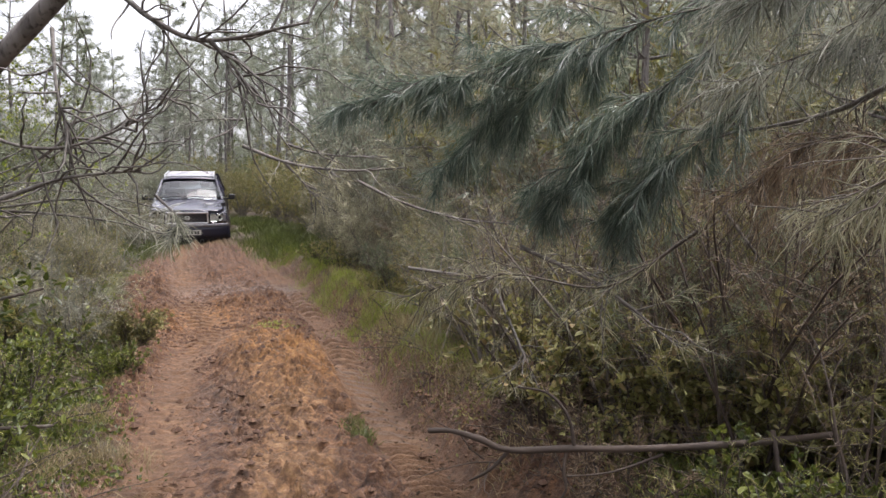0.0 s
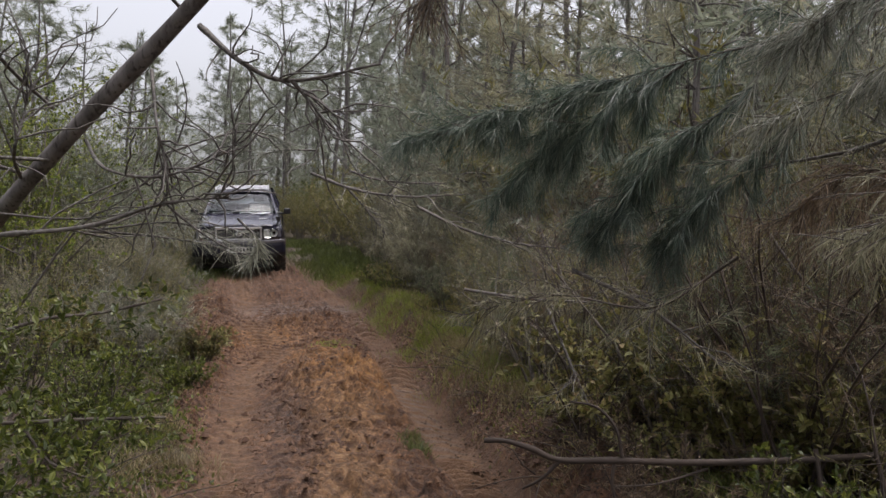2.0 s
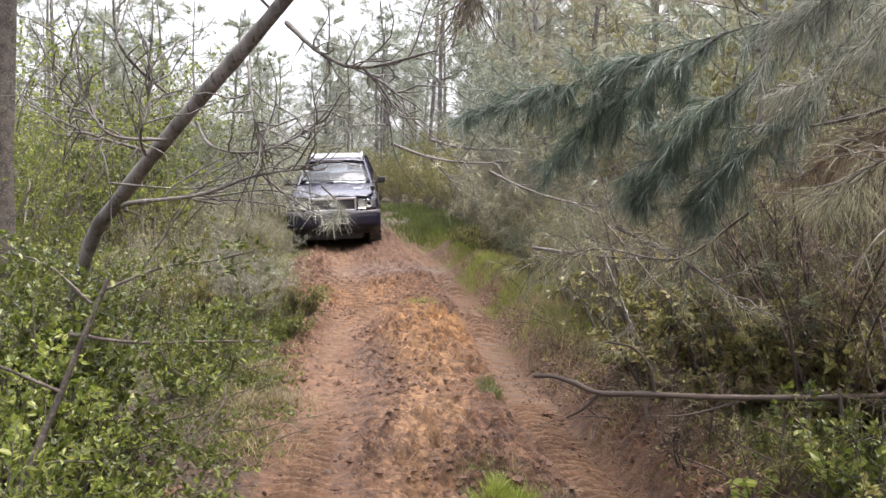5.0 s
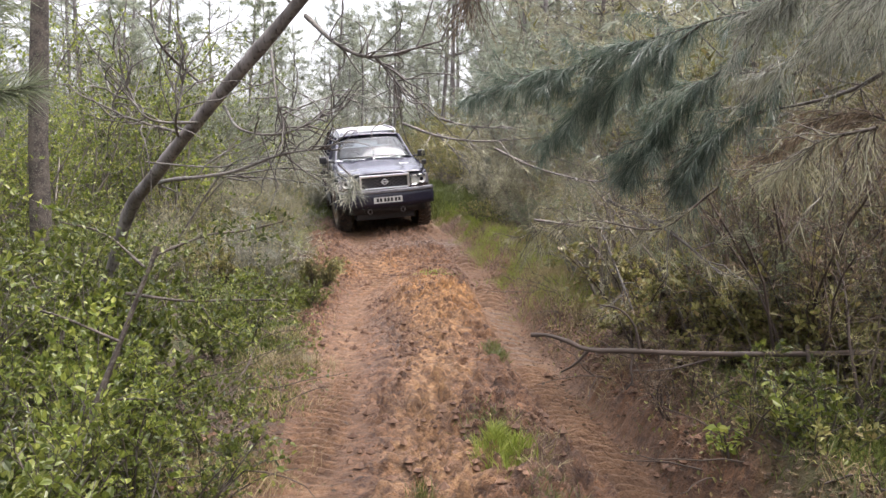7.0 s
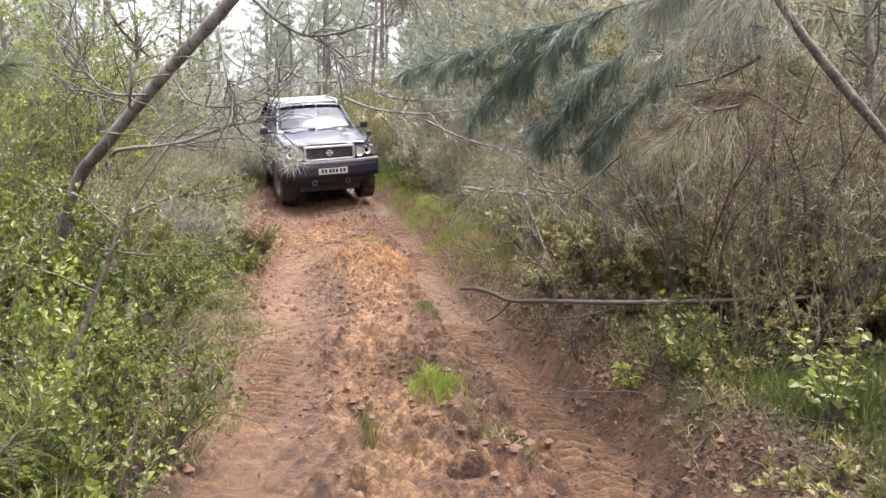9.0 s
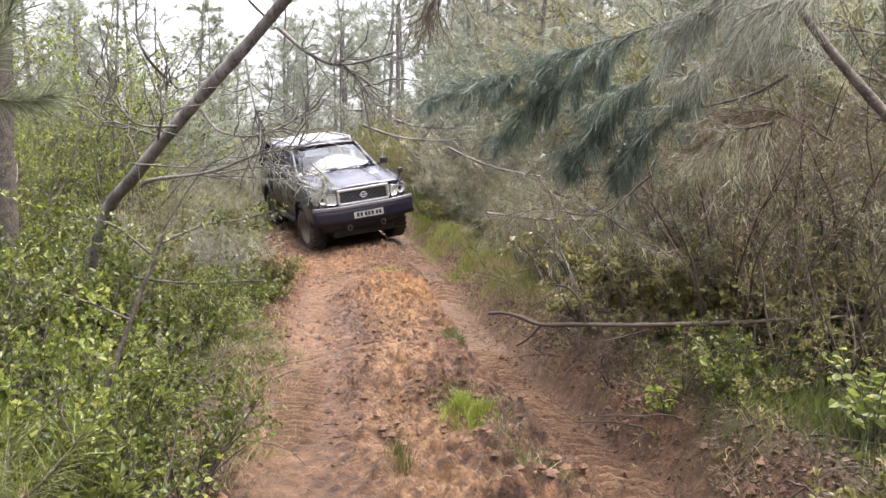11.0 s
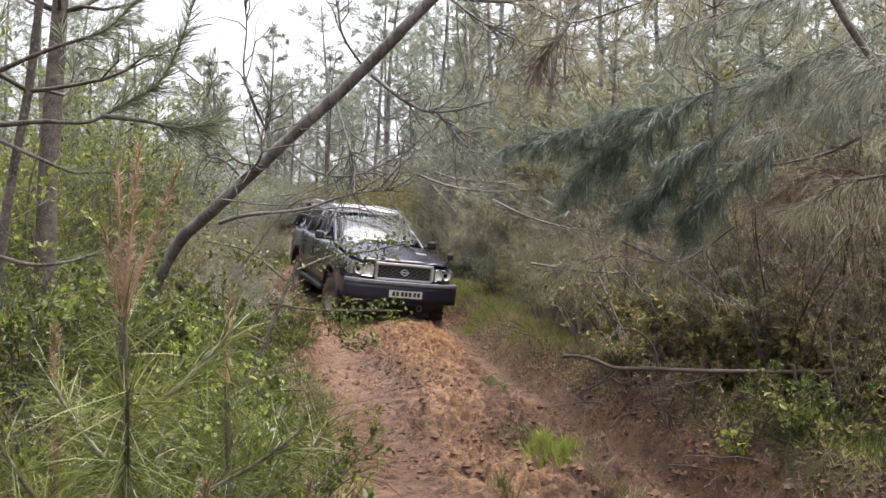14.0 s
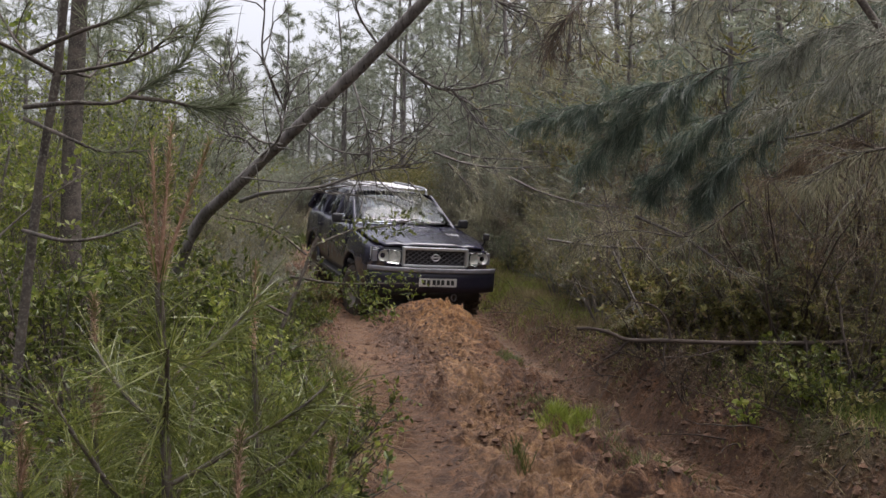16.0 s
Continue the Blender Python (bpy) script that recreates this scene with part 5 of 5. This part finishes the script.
def hood_z(y):
    return float(np.interp(y, [-0.84, -0.75, -0.4, 0.0, 0.45], [1.06, 1.085, 1.13, 1.165, 1.2]))


def build_car():
    car = thing("offroad_wagon", "dark muddy off-road station wagon driving down the clay track", "car")
    # lower body sides with wheel arches, from nose to tail
    ys = np.unique(np.concatenate([np.linspace(-0.8, 3.68, 40), np.linspace(-0.47, 0.47, 20), np.linspace(2.23, 3.17, 20)]))
    for s in (-1, 1):
        rows = []
        for y in ys:
            arch = max(0.0, 0.46**2 - y * y, 0.46**2 - (y - 2.7) ** 2)
            sill = max(0.5, 0.4 + math.sqrt(arch) if arch > 0 else 0.5)
            nose = 1 - 0.16 * np.clip((-y - 0.45) / 0.35, 0, 1) ** 2 - 0.06 * np.clip((y - 3.3) / 0.38, 0, 1) ** 2
            top = hood_z(y) - 0.03 if y < 0.5 else 1.2
            flare = 0.045 * math.exp(-(((math.sqrt(max(arch, 0)) - 0.3) / 0.3) ** 2)) if arch > 0 else 0.0
            zz = np.linspace(0, 1, 8)
            row = []
            for f in zz:
                z = sill + (top - sill) * f
                w = 0.83 + 0.045 * math.sin(math.pi * min(1, (z - 0.4) / 0.75)) + flare * (1 - f) ** 2 - 0.05 * max(0, (f - 0.8) / 0.2) ** 2
                row.append((s * w * nose, y, z))
            rows.append(row)
        side = grid_part("body_side", rows, MAT["paint"], car, "dark paint splashed with mud", 0.012)
    # arch flares
    for s in (-1, 1):
        for yw in (0.0, 2.7):
            a = np.linspace(0.12, math.pi - 0.12, 18)
            t = Tubes()
            t.add(np.array([(s * 0.885, yw - 0.475 * math.cos(k), 0.4 + 0.475 * math.sin(k)) for k in a]), 0.028, 0.028, 8)
            t.build("wheel_arch_flare", MAT["bumper"], car, "matt dark wheel arch flare")
    # bonnet with a shallow bulge
    rows = []
    for y in np.linspace(-0.82, 0.5, 18):
        nose = 1 - 0.16 * np.clip((-y - 0.45) / 0.35, 0, 1) ** 2
        rows.append([(x * nose, y - 0.05 * (1 - (x / 0.8) ** 2), hood_z(y) + 0.035 * (1 - abs(x / 0.8) ** 4) - 0.02 * math.exp(-(((abs(x) - 0.45) / 0.06) ** 2))) for x in np.linspace(-0.8, 0.8, 27)])
    grid_part("bonnet", rows, MAT["paint"], car, "wet shiny dark bonnet", 0.015)
    # pale unreadable marks on the bonnet
    for i in range(4):
        x = 0.4 + 0.045 * i
        boxed("bonnet_mark", (x, -0.25, hood_z(-0.2) + 0.034), (x + 0.018, -0.1 - 0.02 * (i % 2), hood_z(-0.1) + 0.03), MAT["white"], car, 0.002, Matrix.Rotation(radians(3.5), 4, "X"))
    # nose panel behind the lamps
    boxed("nose_panel", (-0.74, -0.8, 0.74), (0.74, -0.6, 1.06), MAT["paint"], car, 0.03)
    # grille
    grille = tagged(new("grille"), "chrome-framed lattice grille")
    grille.parent = car
    bm = bmesh.new()
    for lo, hi in (((-0.45, -0.9, 1.035), (0.45, -0.845, 1.075)), ((-0.43, -0.9, 0.815), (0.43, -0.845, 0.845)), ((-0.45, -0.9, 0.83), (-0.415, -0.845, 1.05)), ((0.415, -0.9, 0.83), (0.45, -0.845, 1.05))):
        box(bm, lo, hi, 0.008)
    part("grille_frame", bm, MAT["chrome"], grille, "bright chrome frame")
    boxed("grille_back", (-0.42, -0.85, 0.84), (0.42, -0.82, 1.04), MAT["black"], grille, 0)
    bm = bmesh.new()
    for s in (-1, 1):
        for i in range(-9, 10):
            x = i * 0.085
            if abs(x) > 0.47:
                continue
            k = 0.1 * 1.5
            x0, x1 = x - k, x + k
            f0, f1 = max(0, (-0.415 - x0) / (2 * k)), min(1, (0.415 - x0) / (2 * k))
            if f1 <= f0:
                continue
            p0 = Vector((x0 + 2 * k * f0, -0.865, 0.94 + s * (-0.1 + 0.2 * f0)))
            p1 = Vector((x0 + 2 * k * f1, -0.865, 0.94 + s * (-0.1 + 0.2 * f1)))
            d = p1 - p0
            m = Matrix.Translation((p0 + p1) / 2) @ Matrix.Rotation(-math.atan2(d.z, d.x), 4, "Y") @ Matrix.Diagonal((d.length, 0.014, 0.009, 1))
            bmesh.ops.create_cube(bm, size=1, matrix=m)
    part("grille_lattice", bm, MAT["lattice"], grille)
    t = ring_bar([(0.05 * math.cos(k), -0.895, 0.945 + 0.042 * math.sin(k)) for k in np.linspace(0, 2 * math.pi, 16, endpoint=False)], 0.008, 6, True)
    t.build("emblem", MAT["chrome"], grille, "plain chrome ring emblem")
    boxed("emblem_bar", (-0.07, -0.9, 0.935), (0.07, -0.885, 0.955), MAT["chrome"], grille, 0.003)
    # headlamps
    for s in (-1, 1):
        lamp = tagged(new("headlamp"), "clear rectangular headlamp")
        lamp.parent = car
        rows = []
        for v in np.linspace(0, 1, 5):
            row = []
            for u in np.linspace(0, 1, 9):
                x = 0.47 + 0.35 * u
                y = -0.875 + 0.16 * u**2.2
                row.append((s * x, y + 0.015 * (v - 0.5), 0.85 + 0.17 * v + 0.012 * u))
            rows.append(row)
        ln = grid_part("lens", rows, MAT["lens"], lamp, thick=0.006)
        ln.visible_shadow = False
        rows = [[(x, y + 0.055 + 0.01 * math.sin(6 * z), z) for x, y, z in r] for r in rows]
        grid_part("lamp_back", rows, MAT["reflector"], lamp)
        for cx in (0.56, 0.69):
            bm = bmesh.new()
            bmesh.ops.create_cone(bm, cap_ends=False, segments=18, radius1=0.07, radius2=0.02, depth=0.05, matrix=Matrix.Translation((s * cx, -0.82 + 0.05 * (cx - 0.5), 0.94)) @ Matrix.Rotation(radians(-90), 4, "X"))
            part("bowl", bm, MAT["reflector"], lamp)
        boxed("turn_light", (min(s * 0.76, s * 0.815), -0.785, 0.86), (max(s * 0.76, s * 0.815), -0.74, 1.01), MAT["strip"], lamp, 0.005)
    # heavy bumper with pale strip, plate, tow hooks and skid plate
    bumper = tagged(new("front_bumper"), "heavy dark bumper with pale top strip")
    bumper.parent = car
    def bumper_rows(z0, z1, out):
        return [[(x, -0.93 - out + 0.16 * (abs(x) / 0.88) ** 3.5, z) for x in np.linspace(-0.88, 0.88, 25)] for z in np.linspace(z0, z1, 4)]
    grid_part("beam", bumper_rows(0.5, 0.77, 0.02), MAT["bumper"], bumper, thick=0.05)
    grid_part("strip", bumper_rows(0.755, 0.815, 0.035), MAT["strip"], bumper, "scuffed grey strip", thick=0.04)
    grid_part("valance", [[(x * 0.92, -0.8 + 0.1 * (abs(x) / 0.8) ** 2, z) for x in np.linspace(-0.8, 0.8, 13)] for z in (0.36, 0.52)], MAT["black"], bumper, thick=0.03)
    for sx in (-0.3, 0.3):
        t = ring_bar([(sx + 0.035 * math.cos(k), -0.88, 0.42 + 0.045 * math.sin(k)) for k in np.linspace(0, 2 * math.pi, 10, endpoint=False)], 0.012, 6, True)
        t.build("tow_hook", MAT["lattice"], bumper, "grey steel tow hook")
    boxed("skid_plate", (-0.32, -0.72, 0.3), (0.32, -0.2, 0.36), MAT["strip"], car, 0.02, Matrix.Rotation(radians(-14), 4, "X"))
    plate = tagged(new("number_plate"), "white plate with dark bars")
    plate.parent = car
    boxed("plate", (-0.23, -0.975, 0.575), (0.29, -0.962, 0.687), MAT["white"], plate, 0.003)
    for i, x in enumerate((-0.18, -0.12, -0.045, 0.015, 0.075, 0.15, 0.21)):
        boxed("bar", (x, -0.979, 0.6), (x + 0.042, -0.974, 0.665), MAT["ink"], plate, 0.004)
    # underbody and firewall close the shell
    boxed("underbody", (-0.68, -0.6, 0.42), (0.68, 3.6, 0.55), MAT["black"], car, 0.02)
    # black block added in place of the deep shadow under the nose
    boxed("nose_shade_block", (-0.55, -0.72, 0.24), (0.55, -0.25, 0.5), MAT["black"], car, 0.03)
    boxed("engine_bay", (-0.58, -0.58, 0.55), (0.58, 0.4, 1.05), MAT["black"], car, 0.02)
    for yw in (0.0, 2.7):
        t = ring_bar([(-0.7, yw, 0.37), (0.7, yw, 0.37)], 0.045, 8)
        t.build("axle", MAT["black"], car)
    boxed("tail_panel", (-0.76, 3.6, 0.52), (0.76, 3.69, 1.2), MAT["paint"], car, 0.03)
    boxed("rear_bumper", (-0.82, 3.62, 0.5), (0.82, 3.8, 0.7), MAT["bumper"], car, 0.03)
    # cabin: pillars, roof, panes
    zb, zt = 1.2, 1.62
    A0, A1, R0, R1 = 0.5, 1.28, 3.68, 3.42
    for s in (-1, 1):
        for name, p, q, w in (("a_pillar", (s * 0.75, A0, zb), (s * 0.62, A1, zt), 0.032), ("b_pillar", (s * 0.79, 1.55, zb), (s * 0.63, 1.62, zt), 0.04), ("c_pillar", (s * 0.79, 2.5, zb), (s * 0.63, 2.52, zt), 0.04), ("d_pillar", (s * 0.79, R0, zb), (s * 0.63, R1, zt), 0.06)):
            t = Tubes()
            t.add(np.array([p, [(a + b) / 2 for a, b in zip(p, q)], q]), w, w * 0.9, 8)
            t.build(name, MAT["paint"], car)
        for ya, yb, yc, yd in ((0.56, 1.53, 1.6, 1.3), (1.58, 2.47, 2.5, 1.65), (2.53, 3.6, 3.4, 2.55)):
            pane = grid_part("side_window", [[(s * 0.785, ya, zb), (s * 0.785, yb, zb)], [(s * 0.635, yd, zt), (s * 0.635, yc, zt)]], MAT["glass"], car, thick=0.005)
            pane.visible_shadow = False
        boxed("door_handle", (min(s * 0.875, s * 0.895), 1.3, 1.0), (max(s * 0.875, s * 0.895), 1.45, 1.03), MAT["black"], car, 0.006)
        boxed("door_handle", (min(s * 0.875, s * 0.895), 2.3, 1.0), (max(s * 0.875, s * 0.895), 2.45, 1.03), MAT["black"], car, 0.006)
        for yd in (0.5, 1.56, 2.48):
            boxed("door_gap", (min(s * 0.868, s * 0.884), yd - 0.006, 0.58), (max(s * 0.868, s * 0.884), yd + 0.006, 1.16), MAT["ink"], car, 0)
        boxed("side_step", (min(s * 0.7, s * 0.92), 0.55, 0.4), (max(s * 0.7, s * 0.92), 2.15, 0.46), MAT["black"], car, 0.015)
        # door mirror
        mirror = tagged(new("door_mirror"), "black door mirror")
        mirror.parent = car
        boxed("mirror_shell", (min(s * 0.9, s * 1.05), 0.66, 1.2), (max(s * 0.9, s * 1.05), 0.75, 1.33), MAT["black"], mirror, 0.03)
        boxed("mirror_arm", (min(s * 0.74, s * 0.93), 0.7, 1.2), (max(s * 0.74, s * 0.93), 0.75, 1.24), MAT["black"], mirror, 0.01)
        boxed("mirror_face", (min(s * 0.92, s * 1.03), 0.748, 1.22), (max(s * 0.92, s * 1.03), 0.754, 1.31), MAT["chrome"], mirror, 0)
    # small stalk mirror on the wing
    wing = tagged(new("wing_mirror"), "small black stalk mirror on the wing")
    wing.parent = car
    t = ring_bar([(0.74, -0.62, 1.06), (0.76, -0.66, 1.14), (0.77, -0.67, 1.2)], 0.012)
    t.build("stalk", MAT["black"], wing)
    boxed("mirror_shell", (0.73, -0.71, 1.18), (0.82, -0.65, 1.27), MAT["black"], wing, 0.02)
    # windscreen, rear window, roof
    rows = []
    for f in np.linspace(0, 1, 7):
        low = [(0.73 * x, A0 - 0.12 * (1 - x * x), zb + 0.03) for x in np.linspace(-1, 1, 15)]
        top = [(0.61 * x, A1 - 0.1 * (1 - x * x), zt - 0.012 + 0.047 * (1 - abs(x) ** 3)) for x in np.linspace(-1, 1, 15)]
        rows.append([tuple(p + (q - p) * f + (0.02 * math.sin(math.pi * f) if i == 2 else 0) for i, (p, q) in enumerate(zip(a, b))) for a, b in zip(low, top)])
    w = grid_part("windscreen", rows, MAT["glass"], car, "sloping windscreen reflecting the bright sky", 0.006)
    w.visible_shadow = False
    rw = grid_part("rear_window", [[(-0.72, 3.68, zb), (0.72, 3.68, zb)], [(-0.6, 3.42, zt), (0.6, 3.42, zt)]], MAT["glass"], car, thick=0.006)
    rw.visible_shadow = False
    grid_part("roof", [[(x * (0.64 - 0.02 * abs(g - 0.5)), A1 - 0.1 * (1 - x * x) + (R1 - A1 + 0.12) * g, zt + 0.0 + 0.055 * (1 - abs(x) ** 3) * (0.5 + 0.5 * math.sin(math.pi * min(1, 0.25 + g)))) for x in np.linspace(-1, 1, 15)] for g in np.linspace(0, 1, 12)], MAT["paint"], car, "dark roof panel", 0.02)
    for s, x0, x1 in ((-1, -0.62, -0.02), (1, 0.0, 0.58)):
        t = ring_bar([(x0, 0.43, zb + 0.05), ((x0 + x1) / 2, 0.42, zb + 0.06), (x1, 0.46, zb + 0.08)], 0.01)
        t.build("wiper", MAT["black"], car)
    boxed("dashboard", (-0.7, 0.45, 1.0), (0.7, 0.95, 1.2), MAT["black"], car, 0.04)
    t = ring_bar([(-0.36 + 0.18 * math.cos(k), 1.0 + 0.08 * math.sin(k), 1.2 + 0.16 * math.sin(k)) for k in np.linspace(0, 2 * math.pi, 18, endpoint=False)], 0.014, 6, True)
    t.build("steering_wheel", MAT["black"], car)
    for sx in (-0.36, 0.36):
        seat = new("front_seat")
        seat.parent = car
        boxed("cushion", (sx - 0.25, 1.2, 0.7), (sx + 0.25, 1.72, 0.86), MAT["seat"], seat, 0.05)
        boxed("backrest", (sx - 0.24, 1.7, 0.8), (sx + 0.24, 1.84, 1.38), MAT["seat"], seat, 0.05, Matrix.Rotation(radians(-12), 4, "X"))
        boxed("headrest", (sx - 0.13, 1.8, 1.4), (sx + 0.13, 1.9, 1.56), MAT["seat"], seat, 0.04)
    boxed("rear_seat", (-0.62, 2.4, 0.7), (0.62, 2.75, 1.3), MAT["seat"], car, 0.06)
    boxed("inner_floor", (-0.72, 0.4, 0.52), (0.72, 3.6, 0.6), MAT["black"], car, 0)
    boxed("bulkhead", (-0.72, 0.38, 0.55), (0.72, 0.46, 1.18), MAT["black"], car, 0)
    # roof rack
    rack = tagged(new("roof_rack"), "pale metal roof rack basket")
    rack.parent = car
    zr = zt + 0.11
    for s in (-1, 1):
        t = ring_bar(spline([(s * 0.57, 1.35, zt + 0.02), (s * 0.57, 1.45, zr), (s * 0.57, 2.2, zr + 0.01), (s * 0.57, 3.15, zr), (s * 0.57, 3.25, zt + 0.02)], 24), 0.017)
        t.build("side_rail", MAT["rack"], rack)
    for yy in np.linspace(1.5, 3.1, 6):
        t = ring_bar([(-0.57, yy, zr - 0.02), (0.0, yy, zr - 0.015), (0.57, yy, zr - 0.02)], 0.014)
        t.build("cross_bar", MAT["rack"], rack)
    # exhaust-side details seen under the nose
    t = ring_bar([(-0.5, -0.3, 0.4), (0.0, -0.32, 0.36), (0.5, -0.3, 0.4)], 0.025)
    t.build("steering_rod", MAT["black"], car)
    return car


car = build_car()
wheels = [build_wheel(car, x, y) for y in (0.0, 2.7) for x in (-0.75, 0.75)]


# ---- motion ----
CAR_PATH = [
    (0, (-6.422, 18.151, 0.580), 18.89, 6.38, -2.41),
    (0.5, (-6.208, 17.543, 0.698), 18.90, 6.26, -3.00),
    (1, (-6.010, 17.046, 0.711), 18.95, 6.28, -2.82),
    (1.5, (-5.880, 16.557, 0.739), 18.94, 6.18, -2.06),
    (2, (-5.780, 15.965, 0.703), 18.97, 6.18, -3.12),
    (2.5, (-5.705, 15.397, 0.587), 19.00, 6.19, -3.63),
    (3, (-5.578, 15.008, 0.513), 18.98, 6.16, -2.87),
    (3.5, (-5.486, 14.931, 0.546), 18.86, 6.09, -2.40),
    (4, (-5.489, 14.805, 0.561), 18.93, 6.25, -2.63),
    (4.5, (-5.475, 14.783, 0.593), 18.79, 6.27, -2.91),
    (7, (-4.268, 13.476, 0.577), 26.85, 6.21, -5.89),
    (7.5, (-4.181, 13.473, 0.578), 27.15, 6.06, -6.57),
    (8, (-4.121, 13.440, 0.589), 27.07, 6.07, -5.79),
    (8.5, (-4.047, 13.274, 0.615), 27.00, 6.02, -5.52),
    (9, (-3.930, 13.096, 0.577), 27.48, 6.06, -5.35),
    (11.5, (-3.417, 12.131, 0.365), 35.62, 5.87, -9.34),
    (12, (-3.340, 12.082, 0.344), 35.23, 5.72, -8.95),
    (12.5, (-3.194, 12.077, 0.295), 33.44, 5.78, -5.63),
    (13, (-3.051, 11.843, 0.189), 30.64, 5.74, -2.08),
    (13.5, (-2.917, 11.334, 0.177), 30.29, 5.53, 0.72),
    (14, (-2.676, 10.548, 0.028), 29.95, 5.71, 3.50),
    (14.5, (-2.465, 9.901, 0.003), 30.03, 5.74, 5.89),
    (15, (-2.339, 9.535, 0.026), 29.87, 5.38, 5.08),
    (15.5, (-2.235, 9.202, 0.015), 30.01, 5.39, 2.83),
    (16, (-2.140, 8.988, -0.017), 30.05, 5.46, 1.37),
]


def motions():
    walk(car, [(t, Matrix.Translation(p) @ Matrix.Rotation(radians(yaw), 4, "Z") @ Matrix.Rotation(radians(pitch), 4, "X") @ Matrix.Rotation(radians(roll), 4, "Y")) for t, p, yaw, pitch, roll in CAR_PATH])
    times = np.arange(0, 16.01, 0.5)
    track = np.array([p for _, p, *_ in CAR_PATH])
    keyed = [t for t, *_ in CAR_PATH]
    pos = np.stack([np.interp(times, keyed, track[:, i]) for i in range(3)], 1)
    rolled = np.r_[0, np.cumsum(np.linalg.norm(np.diff(pos, axis=0), axis=1))] / WHEEL_R
    for w in wheels:
        x, y, z = w.location
        steer = radians(6) if y < 1 else 0.0
        walk(w, [(float(t), Matrix.Translation((x, y, z)) @ Matrix.Rotation(steer, 4, "Z") @ Matrix.Rotation(float(a), 4, "X")) for t, a in zip(times, rolled)])


motions()
